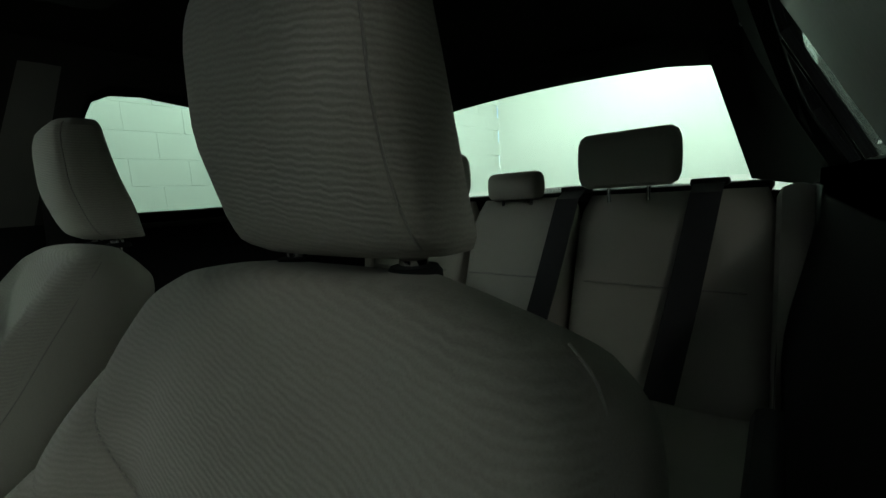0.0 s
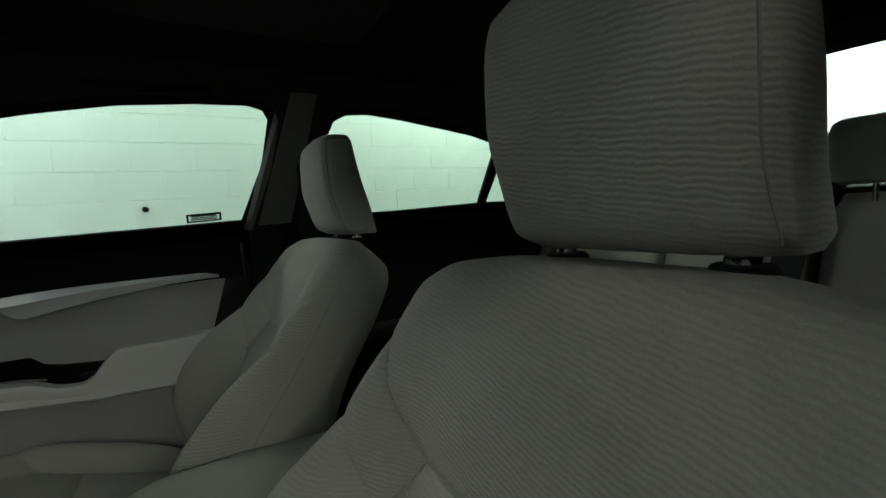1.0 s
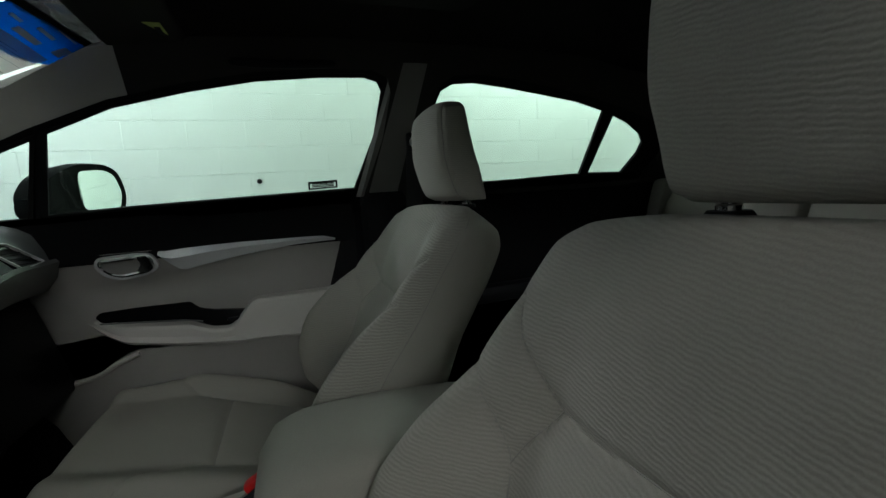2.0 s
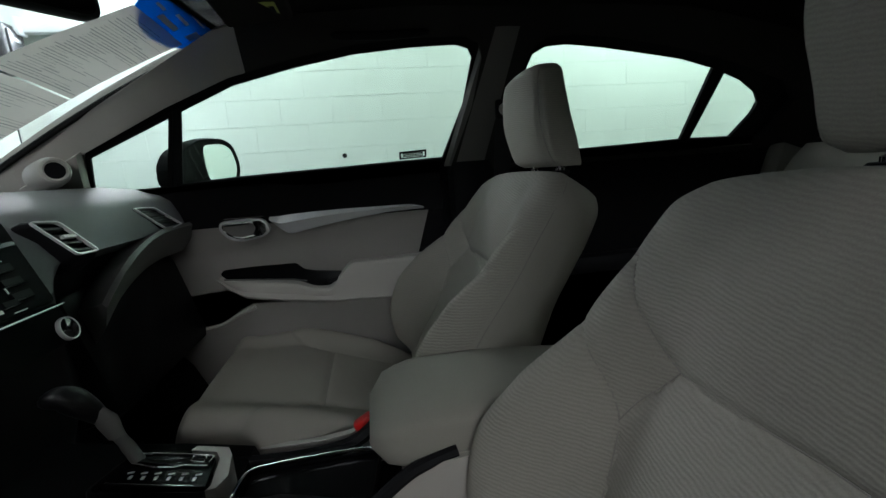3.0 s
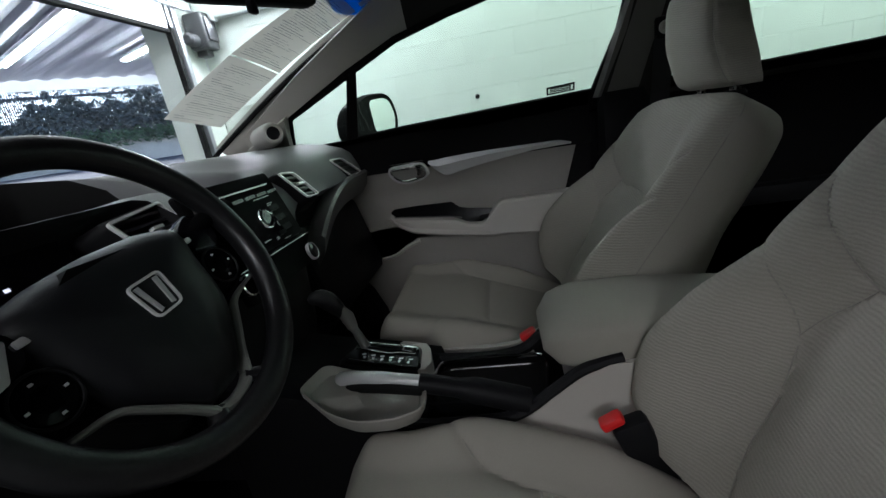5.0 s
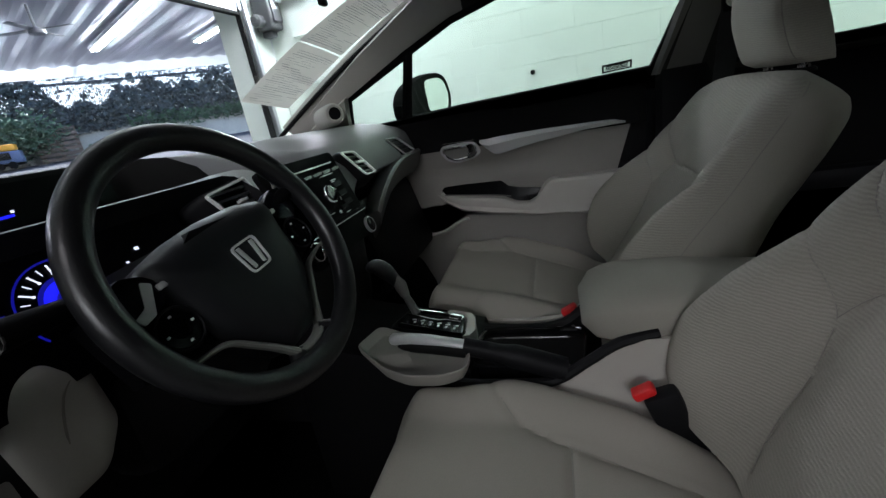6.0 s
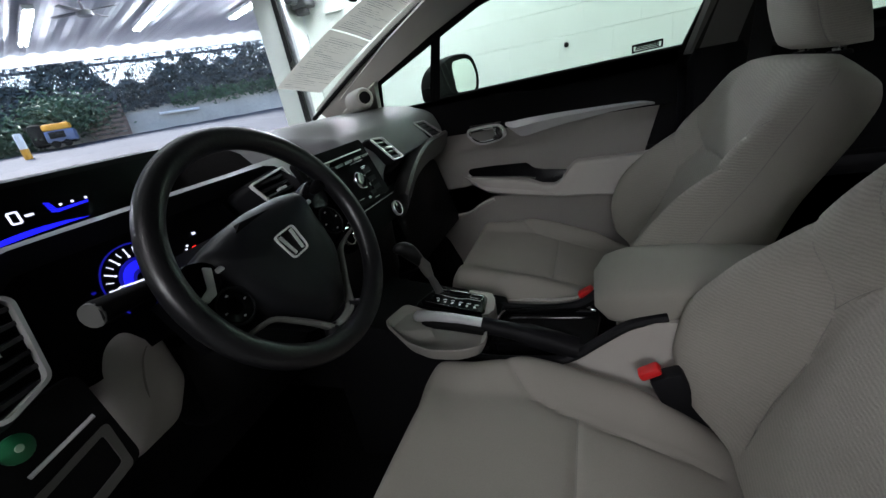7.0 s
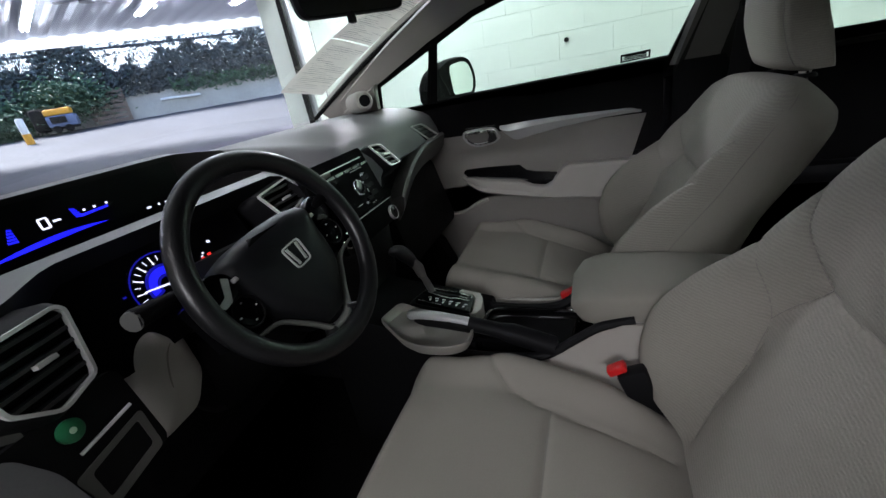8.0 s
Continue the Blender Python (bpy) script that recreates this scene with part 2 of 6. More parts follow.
def ring_slab(outer, inner, place, thick):
    """A flat frame between two outlines with as many points each."""
    k = len(outer)
    bm = bmesh.new()
    rows = [[bm.verts.new(place(u, v, w)) for u, v in lp] for lp, w in ((outer, 0), (inner, 0), (inner, thick), (outer, thick))]
    for i in range(k):
        j = (i + 1) % k
        for a, b in zip(rows, rows[1:] + rows[:1]):
            bm.faces.new((a[i], a[j], b[j], b[i]))
    return bm


def mix(a, b, t):
    return a + (b - a) * t


def step(a, b, x):
    t = min(max((x - a) / (b - a), 0), 1)
    return t * t * (3 - 2 * t)


def table(rows, t):
    """Values between the rows (t, a, b, ...), smoothly."""
    if t <= rows[0][0]:
        return rows[0][1:]
    for p, q in zip(rows, rows[1:]):
        if t <= q[0]:
            k = (t - p[0]) / (q[0] - p[0])
            return tuple(mix(a, b, k) for a, b in zip(p[1:], q[1:]))
    return rows[-1][1:]


# ---- garage ----
WALL_X, FRONT_Y, REAR_Y, LEFT_X, CEIL_Z = 3.10, 2.95, -6.0, -8.0, 3.2
M_WALL = material("white_painted_block", (0.70, 0.74, 0.70), 0.7, scale=90, vary=0.05, bump=0.4, spread=1.2, blotch=0.08)
M_MORTAR = material("painted_mortar", (0.66, 0.70, 0.66), 0.8, scale=90, vary=0.06, bump=0.4)
M_CONCRETE = material("grey_concrete", (0.17, 0.17, 0.165), 0.85, scale=30, vary=0.12, bump=0.3, spread=1.0, blotch=0.2)
M_CEIL = material("grey_ceiling", (0.42, 0.42, 0.41), 0.9, scale=40, vary=0.04, bump=0.1)
M_WHITE = material("white_painted_metal", (0.75, 0.77, 0.78), 0.5, scale=30, vary=0.04, bump=0.05)

floor = tagged(part("floor", rbox((LEFT_X + WALL_X) / 2, (REAR_Y + FRONT_Y) / 2, -0.05, WALL_X - LEFT_X + 0.6, FRONT_Y - REAR_Y + 0.6, 0.1, 0), M_CONCRETE), "grey concrete garage floor under the parked car", "floor", kind="structure")
wall_right = tagged(part("wall_right", rbox(WALL_X + 0.115, (REAR_Y + FRONT_Y) / 2, 1.6, 0.2, FRONT_Y - REAR_Y, 3.2, 0), M_MORTAR), "white painted concrete block wall beside the car", "wall", kind="structure")
wall_left = tagged(part("wall_left", rbox(LEFT_X - 0.1, (REAR_Y + FRONT_Y) / 2, 1.6, 0.2, FRONT_Y - REAR_Y, 3.2, 0), M_CONCRETE), "plain grey wall of the next bay", "wall", kind="structure")
# Left part of the rear wall: its dimness is put into a darker colour.
tagged(part("wall_rear_bay", rbox((LEFT_X - 0.9) / 2, REAR_Y - 0.1, 1.6, -0.9 - LEFT_X, 0.2, 3.2, 0), M_CONCRETE), "left part of the rear wall, coloured darker for weaker light", "wall", kind="structure")
wall_rear = tagged(part("wall_rear", rbox((WALL_X - 0.9) / 2, REAR_Y - 0.1, 1.6, WALL_X + 0.9, 0.2, 3.2, 0), M_WALL), "plain white wall behind the car", "wall", kind="structure")
ceiling = tagged(part("ceiling", rbox((LEFT_X + WALL_X) / 2, (REAR_Y + FRONT_Y) / 2, CEIL_Z + 0.06, WALL_X - LEFT_X + 0.4, FRONT_Y - REAR_Y + 0.4, 0.1, 0), M_CEIL), "pale grey garage ceiling above the car", "ceiling", kind="structure")
JAMB_X, JAMB_L, HEAD_Z = 2.70, -2.2, 2.45
bm = slab([(LEFT_X, 0), (JAMB_L, 0), (JAMB_L, HEAD_Z), (JAMB_X, HEAD_Z), (JAMB_X, 0), (WALL_X, 0), (WALL_X, 3.2), (LEFT_X, 3.2)], [], lambda u, v, w: Vector((u, FRONT_Y + w, v)), 0.2)
wall_front = tagged(part("wall_front", bm, M_WALL, smooth=False), "white front wall round the open garage door", "wall", kind="structure")

# ---- the yard outside ----
M_ASPHALT = material("worn_yard_paving", (0.058, 0.062, 0.074), 0.8, scale=8, vary=0.25, bump=0.3, spread=0.5, blotch=0.45, spec=0.2)


def yard_z(x, y):
    """The paving climbs from the garage to the foot of the far wall."""
    far = 25.0 - 0.8615 * (min(max(x, -6.0), 13.5) + 6.0)
    return 1.37 * step(2.4, far + 0.4, y)


rings = []
for y in [3.05 + 0.5 * i for i in range(26)] + [30, 80, 300, 900]:
    rings.append([Vector((x, y, yard_z(x, y) - 0.01)) for x in [-400, -60, -20] + [-8 + i for i in range(23)] + [18, 30, 80, 400]])
ground = tagged(part("ground", loft(rings, False, False), M_ASPHALT), "worn grey paving rising away from the garage door", "ground", kind="structure")


# ---- car body ----
def side_x(z):
    return 0.70 - 0.5 * (z - 1.0)


def side_place(sg, off=0.0):
    """On the leaning plane of the side glass; w goes outwards."""
    n = Vector((1, 0, 0.5)).normalized()

    def place(y, z, w):
        p = Vector((side_x(z) + (0.035 if sg < 0 else 0), y, z)) + n * (w + off)
        return Vector((sg * p.x, p.y, p.z))
    return place


FRONT_GLASS = [(.880, 1.158), (.742, 1.210), (.588, 1.243), (.442, 1.267), (.298, 1.278), (.185, 1.281), (.150, 1.272), (.137, 1.249), (.156, 1.14), (.213, 1.0), (.788, .985), (.944, .977)]
TRI_GLASS = [(1.131, 1.062), (.907, 1.147), (.978, .972), (1.166, .966)]
REAR_GLASS = [(-.012, 1.225), (-.024, 1.255), (-.058, 1.272), (-.12, 1.276), (-.23, 1.266), (-.39, 1.246), (-.48, 1.234), (-.602, 1.207), (-.580, 1.006), (-.245, .997), (.03, .996)]
QUARTER = [(-.641, 1.195), (-.712, 1.173), (-.788, 1.136), (-.815, 1.108), (-.81, 1.072), (-.766, 1.004), (-.607, 1.007)]

car = thing("car_body", 0, 0.2, 0.0, "interior shell of a black sedan parked in the garage", "car")
PILLAR = [(1.175, .965), (1.135, 1.075), (.90, 1.172), (.742, 1.228), (.70, 1.237), (.70, 1.328), (.752, 1.318), (1.06, 1.175), (1.30, 1.045), (1.30, .965)]
SHELL = [(.70, 1.237), (.588, 1.262), (.442, 1.286), (.298, 1.297), (.165, 1.298), (.125, 1.28), (.118, 1.25), (.137, 1.14), (.197, .968), (-1.25, .965), (-1.25, 1.10), (-.80, 1.30), (-.45, 1.352), (.1, 1.367), (.60, 1.345), (.70, 1.328)]
REAR_OPEN = [(-.005, 1.24), (-.02, 1.27), (-.055, 1.293), (-.124, 1.297), (-.237, 1.289), (-.408, 1.267), (-.5, 1.252), (-.62, 1.228), (-.75, 1.197), (-.87, 1.165), (-.925, 1.115), (-.90, 1.05), (-.85, .985), (.045, .978)]


def shell_side(sg):
    """The inner side of the body: one sheet with the door openings cut out."""
    part("side_frame", slab(SHELL, [REAR_OPEN], side_place(sg, -0.025), 0.05), M_LINER_SHADED, car, "inner frame round the door openings, its grey darkened for shade", smooth=False)
    part("pillar_cover", slab(PILLAR, [], side_place(sg, -0.025), 0.05), M_TRIM, car, "light grey pillar cover", smooth=False)
    part("rear_quarter", rbox(sg * 0.715, -1.06, 0.63, 0.05, 0.52, 0.68, 0.01), M_BLACK, car)
    # sill and lower body below the doors
    part("sill", rbox(sg * 0.70, 0.15, 0.24, 0.12, 2.9, 0.14, 0.03), M_BLACK, car)


shell_side(1)
shell_side(-1)

# A-pillars: broad trims from the dash to the roof
for sg in (1, -1):
    a, b = Vector((0.725, 1.41, 0.985)), Vector((0.625, 0.70, 1.338))
    rings = []
    for i in range(13):
        t = i / 12
        c = a.lerp(b, t) + Vector((0.012, 0, 0.03)) * math.sin(math.pi * t)
        wide, deep = mix(0.10, 0.06, t), mix(0.035, 0.03, t)
        ring = []
        for j in range(12):
            u = 2 * math.pi * j / 12
            ring.append(c + Vector((0.35, -0.55, -0.6)).normalized() * (wide * 0.5 * math.cos(u)) + Vector((-0.85, -0.45, -0.15)).normalized() * (deep * 0.5 * math.sin(u)))
        rings.append([Vector((sg * p.x, p.y, p.z)) for p in ring])
    part("pillar_trim", loft(rings), M_TRIM, car, "light grey windscreen pillar trim")

# roof lining, gently domed, with a shade panel of the sunroof
def roof_z(x, y):
    return 1.385 - 0.05 * (abs(x) / 0.55) ** 3 - 0.022 * max(0, (y - 0.3) / 0.5) ** 2 - 0.085 * max(0, (-y - 0.3) / 0.7) ** 2


def sheet(fn, us, vs, thick=0.0):
    rows = [[fn(u, v) for u in us] for v in vs]
    bm = loft(rows, False, False)
    if thick:
        bmesh.ops.solidify(bm, geom=bm.faces[:], thickness=thick)
    return bm


part("roof_lining", sheet(lambda x, y: Vector((x, y, roof_z(x, y))), [-0.56 + 0.08 * i for i in range(15)], [-1.0 + 0.1 * i for i in range(18)], -0.02), M_LINER_SHADED, car, "cloth roof lining, its grey darkened for shade")
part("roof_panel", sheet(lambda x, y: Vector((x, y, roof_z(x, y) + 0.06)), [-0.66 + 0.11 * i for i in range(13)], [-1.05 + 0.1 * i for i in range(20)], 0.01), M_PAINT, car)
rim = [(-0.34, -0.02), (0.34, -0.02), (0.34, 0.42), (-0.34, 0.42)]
part("sunroof_shade", slab(rounded(rim, 0.05), [], lambda u, v, w: Vector((u, v, roof_z(u, v) - 0.004 - w)), 0.008), M_LINER_SHADED, car, "closed sunroof panel, its grey darkened like the roof lining")


# windscreen and rear window
def screen_y(x, t):
    """Foot (t = 0) to top (t = 1)."""
    return mix(1.56 - 0.10 * (x / 0.70) ** 2, 0.80 - 0.05 * (x / 0.60) ** 2, t)


def screen_pt(s, t, off=0.0):
    x = s * mix(0.705, 0.615, t)
    z = mix(0.985, 1.335 - 0.012 * s * s, t) + 0.02 * math.sin(math.pi * t)
    return Vector((x, screen_y(x, t), z)) + off * Vector((0, 0.42, 0.9))


windscreen = part("windscreen", sheet(lambda s, t: screen_pt(s, t), [-1 + 0.1 * i for i in range(21)], [0.1 * i for i in range(11)]), M_GLASS, car, "clear windscreen glass")
windscreen.visible_shadow = False
edge = [screen_pt(-1, 0.1 * i, 0.002) for i in range(10)] + [screen_pt(-1 + 0.1 * i, 1, 0.002) for i in range(20)] + [screen_pt(1, 1 - 0.1 * i, 0.002) for i in range(11)]
part("windscreen_seal", sweep(edge, 0.008, 6), M_RUBBER, windscreen)


def rear_pt(s, t):
    x = s * mix(0.565, 0.49, t)
    return Vector((x, mix(-1.42, -0.97, t) + 0.10 * s * s, mix(1.00, 1.30 - 0.02 * s * s, t)))


rear_window = part("rear_window", sheet(rear_pt, [-1 + 0.1 * i for i in range(21)], [0.1 * i for i in range(11)]), M_GLASS, car)
rear_window.visible_shadow = False
# C-pillars between rear door and rear window, and the roof's rear end
for sg in (1, -1):
    rows = [[Vector((sg * x, y, z)) for x, y, z in ((mix(.72, .60, t), mix(-.93, -.86, t), mix(.96, 1.285, t)), (mix(.70, .58, t), mix(-1.05, -.86, t), mix(.96, 1.30, t)), (mix(.64, .54, t), mix(-1.25, -.90, t), mix(.97, 1.305, t)), (mix(.565, .49, t), mix(-1.33, -.87, t), mix(.985, 1.295, t)), (mix(.60, .52, t), mix(-1.44, -.99, t), mix(1.0, 1.32, t)))] for t in [0.1 * i for i in range(11)]]
    part("rear_pillar_trim", loft(rows, False, False), M_LINER_SHADED, car)
part("rear_header", sheet(lambda x, t: Vector((x, mix(-0.84, -1.0, t), mix(1.325, 1.297, t) - 0.03 * (x / 0.55) ** 2)), [-0.56 + 0.08 * i for i in range(15)], [0, 0.5, 1], 0.02), M_LINER_SHADED, car)
part("parcel_shelf", rbox(0, -1.22, 0.965, 1.24, 0.42, 0.03, 0.01), M_BLACK, car, "dark parcel shelf under the rear window")
part("boot_lid", sheet(lambda x, y: Vector((x, y, 1.0 - 0.05 * (x / 0.6) ** 2 - 0.06 * ((-1.45 - y) / 0.45))), [-0.7 + 0.1 * i for i in range(15)], [-1.45 - 0.09 * i for i in range(6)], 0.01), material("pale_boot_lid", (0.35, 0.37, 0.37), 0.25, scale=40, vary=0.04, bump=0, coat=0.6), car)
part("floor_pan", rbox(0, 0.1, 0.215, 1.36, 2.7, 0.06, 0.02), M_CARPET, car, "black carpeted car floor")
part("firewall", rbox(0, 1.52, 0.60, 1.40, 0.04, 0.72, 0.01), M_CARPET, car)
part("seat_back_bulkhead", rbox(0, -1.24, 0.60, 1.36, 0.04, 0.70, 0.01), M_CARPET, car)
for x, y in ((0.66, 1.25), (-0.66, 1.25), (0.66, -1.35), (-0.66, -1.35)):
    wheel = part("wheel", lathe([(0.05, -0.1), (0.26, -0.1), (0.315, -0.07), (0.315, 0.07), (0.26, 0.1), (0.05, 0.1)], pose(x, y, 0.315, 0, 90, 0), 24), M_RUBBER, car)


# ---- doors ----
def door(name, sg, panes, outline, y0, y1, label):
    """A closed door: a window frame cut from one sheet, its seals and its glass."""
    d = thing(name, sg * 0.72, (y0 + y1) / 2, 0.30, label, "car door")
    part("window_frame", slab(outline, [inset(p, 0.001) for p in panes], side_place(sg, -0.004), 0.010), M_BLACK, d, "black window frame", smooth=False)
    for pts in panes:
        part("window_seal", ring_slab(inset(pts, -0.006), inset(pts, 0.003), side_place(sg, -0.008), 0.005), M_RUBBER, d, "black rubber window seal")
        p = part("pane", slab(inset(pts, -0.003), [], side_place(sg, 0.0), 0.004), M_GLASS, d, smooth=False)
        p.visible_shadow = False
    return d


FRONT_EDGE = [(1.20, .945), (1.165, 1.08), (.90, 1.195), (.742, 1.25), (.588, 1.283), (.442, 1.306), (.298, 1.317), (.165, 1.317), (.105, 1.30), (.095, 1.25), (.115, 1.13), (.165, .945)]
REAR_EDGE = [(.06, .955), (.01, 1.24), (-.01, 1.285), (-.05, 1.308), (-.124, 1.312), (-.237, 1.304), (-.408, 1.282), (-.62, 1.243), (-.76, 1.208), (-.88, 1.17), (-.94, 1.115), (-.91, 1.05), (-.86, .955)]


def door_x(z):
    """The inner face of a door's trim, rounding out towards the belt line."""
    return 0.695 - 0.05 * step(0.95, 0.62, z)


def door_sheet(sg, y0, y1, z0, z1, off=0.0, nz=8, ny=10, thick=0.03, top=None):
    def fn(y, t):
        zt = top(y) if top else z1
        z = mix(z0, zt, t)
        return Vector((sg * (door_x(z) + off), y, z))
    return sheet(fn, [mix(y0, y1, i / ny) for i in range(ny + 1)], [i / nz for i in range(nz + 1)], thick)


def belt_z(y):
    return 0.992 if y < 0.2 else mix(0.992, 0.962, min(1, (y - 0.2) / 0.95))


fdoor = door("front_door", 1, [FRONT_GLASS, TRI_GLASS], FRONT_EDGE, 0.2, 1.2, "closed passenger door with grey trim and a silver strip")
part("door_shell", rbox(0.775, 0.68, 0.64, 0.08, 1.06, 0.66, 0.03), M_PAINT, fdoor)


part("upper_trim", door_sheet(1, 0.225, 1.20, 0.852, 1.0, 0.0, top=lambda y: belt_z(y) + 0.004), M_BLACK, fdoor, "black upper door trim")
def pad_top(y):
    """Upper edge of the grey padding: under the silver strip, round the handle and down to the dash."""
    return table([(.235, .850), (.70, .862), (.735, .874), (.85, .874), (.92, .857), (1.02, .825)], y)[0]


def pad_x(y, z):
    """The padding's inner face, hollowed between handle and armrest."""
    return 0.688 - 0.012 * step(0.86, 0.72, z) + 0.007 * math.exp(-((z - 0.78) / 0.03) ** 2) * step(0.40, 0.55, y)


part("mid_trim", sheet(lambda y, t: Vector((pad_x(y, mix(0.60, pad_top(y), t)), max(y, 0.268 + 0.33 * max(0, 0.855 - mix(0.60, pad_top(y), t))), mix(0.60, pad_top(y), t))), [0.235 + 0.0196 * i for i in range(41)], [i / 22 for i in range(23)], 0.02), M_TRIM, fdoor, "grey padded door trim")
part("lower_trim", sheet(lambda y, t: Vector((0.662 - 0.012 * math.sin(math.pi * t), y, mix(0.30, table([(.235, .600), (.60, .614), (.80, .630), (.84, .610), (.88, .582), (1.1, .566)], y)[0], t))), [0.235 + 0.0216 * i for i in range(41)], [i / 10 for i in range(11)], 0.02), M_TRIM, fdoor, "grey lower door trim with map pocket")
part("pocket_lip", sweep(curve_pts([(0.655, 0.79, 0.620), (0.652, 0.84, 0.602), (0.652, 0.88, 0.580), (0.655, 0.94, 0.570), (0.66, 1.0, 0.568)], 5), 0.006, 8), M_TRIM, fdoor, "grey lip of the door pocket")
part("speaker_cloth", sheet(lambda y, z: Vector((0.690, y, z)), [0.60 + 0.05 * i for i in range(11)], [0.50, 0.56, 0.66, 0.70], 0.01), M_TRIM, fdoor, "dark hollow of the map pocket")
# silver strip in two facets: a narrow bright top edge and a wedge that falls away below it
ST = [(.285, .858, .862, .862), (.318, .858, .868, .871), (.40, .855, .868, .8725), (.53, .841, .864, .874), (.607, .829, .859, .873), (.672, .8165, .852, .871), (.700, .838, .850, .868), (.722, .862, .862, .869)]
rows = [table(ST, mix(.285, .722, i / 30)) for i in range(31)]
ys = [mix(.285, .722, i / 30) for i in range(31)]
part("silver_strip", loft([[Vector((0.672, y, a)), Vector((0.668, y, b)), Vector((0.690, y, b)), Vector((0.690, y, a))] for y, (a, b, c) in zip(ys, rows)], True), M_SATIN, fdoor, "satin silver wedge of the door strip")
# The edge's highlight is put into its colour, a paler silver.
part("strip_edge", loft([[Vector((0.664, y, b)), Vector((0.674, y, c + 0.0015)), Vector((0.694, y, c + 0.001)), Vector((0.690, y, b))] for y, (a, b, c) in zip(ys, rows)], True), M_SILVER, fdoor, "upper edge of the strip, in paler silver for its highlight")
# armrest with switch tray
rows = []
for i in range(61):
    y = mix(0.25, 0.892, i / 60)
    out = (0.052 - 0.012 * step(0.56, 0.50, y)) * step(0.90, 0.80, y)
    zt = mix(table([(.25, .650), (.52, .652), (.62, .662), (.664, .681), (.85, .705), (.892, .722)], y)[0], 0.722, step(0.585, 0.505, y))
    zb = min(zt - 0.006, table([(.25, .596), (.41, .603), (.55, .613), (.70, .633), (.80, .653), (.86, .678), (.892, .70)], y)[0])
    ring = [(0.69, zt + 0.002), (0.688 - out * 0.6, zt + 0.002), (0.686 - out, zt - 0.001), (0.682 - out, zt - 0.006), (0.681 - out, zt - 0.012), (0.684 - out, mix(zt, zb, 0.6)), (0.676 - out, zb + 0.008), (0.684 - out, zb), (0.69, zb - 0.004)]
    rows.append([Vector((x, y, max(z, zb - 0.004))) for x, z in ring])
part("armrest", loft(rows), M_TRIM, fdoor, "grey padded armrest")
sw = [(.874, .721), (.864, .732), (.786, .734), (.668, .732), (.646, .712), (.615, .704), (.528, .693), (.513, .648), (.618, .657), (.664, .676), (.851, .700)]
part("switch_panel", slab(rounded(sw, 0.006), [], lambda y, z, w: Vector((0.652 + 0.30 * max(0, z - 0.66) + w, y, z)), 0.03), M_GLOSS, fdoor, "gloss black switch panel")
part("panel_rib", sweep([(0.655, 0.86, 0.708), (0.650, 0.68, 0.690), (0.648, 0.64, 0.682)], 0.0022, 6), M_GREY, fdoor)
part("window_switch", rbox(0.648, 0.565, 0.676, 0.010, 0.035, 0.010, 0.003), M_BLACK, fdoor, "black window switch")
# inner release handle in its chrome surround
oval = rounded([(.856, .846), (.850, .868), (.775, .872), (.736, .869), (.719, .834), (.744, .816), (.804, .808), (.836, .820)], 0.018, 5)
hplace = lambda x: (lambda y, z, w: Vector((x + w, y, z)))
surround = part("handle_surround", ring_slab(oval, inset(oval, 0.006), hplace(0.664), 0.014), M_SATIN, fdoor, "silver raised handle surround")
bowl = inset(oval, 0.009)
part("handle_bowl", loft([[Vector((x, mix(0.788, y, k), mix(0.841, z, k))) for y, z in bowl] for x, k in ((0.668, 1.0), (0.676, 0.96), (0.684, 0.80), (0.686, 0.3))], True), M_PILLAR, fdoor, "grey finger bowl")
part("bowl_rim", sweep([Vector((0.666, y, z)) for y, z in bowl if z < 0.862 and y > 0.735], [0.0025 + 0.0035 * math.sin(math.pi * i / (len([1 for y, z in bowl if z < 0.862 and y > 0.735]) - 1)) for i in range(len([1 for y, z in bowl if z < 0.862 and y > 0.735]))], 8), M_CHROME, fdoor, "chrome lower rim of the handle bowl")
part("release_handle", slab(rounded([(.765, .864), (.742, .864), (.731, .833), (.744, .822), (.768, .826), (.757, .845)], 0.005), [], hplace(0.656), 0.012), M_CHROME, fdoor, "chrome release handle")
# black glass sticker in the corner of the window
gp = side_place(1, -0.004)
part("sticker", slab([(.262, 1.008), (.342, 1.005), (.342, 1.026), (.262, 1.029)], [[(.267, 1.011), (.337, 1.009), (.337, 1.022), (.267, 1.024)]], gp, 0.002), M_BLACK, fdoor, "small dark label on the glass", smooth=False)
for k in range(3):
    part("sticker_line", slab([(.272, 1.0125 + .004 * k), (.332, 1.0115 + .004 * k), (.332, 1.0138 + .004 * k), (.272, 1.0148 + .004 * k)], [], gp, 0.002), M_BLACK, fdoor, smooth=False)
# wing mirror
part("mirror_arm", sweep([(0.71, 0.98, 0.99), (0.76, 0.965, 1.0), (0.81, 0.955, 1.02)], [0.03, 0.028, 0.03], 12), M_RUBBER, fdoor, "black mirror arm")
mo = rounded([(-0.125, -0.066), (0.095, -0.068), (0.118, -0.01), (0.10, 0.052), (0.06, 0.070), (-0.03, 0.064), (-0.10, 0.03), (-0.135, -0.02)], 0.03, 5)
mg = rounded([(-0.030, -0.056), (0.085, -0.058), (0.104, -0.008), (0.088, 0.042), (0.054, 0.056), (-0.028, 0.048)], 0.02, 5)
mc = Vector((0.845, 0.905, 1.04))
mu, mv = Vector((1, -0.42, 0)).normalized(), Vector((0, 0.05, 1)).normalized()
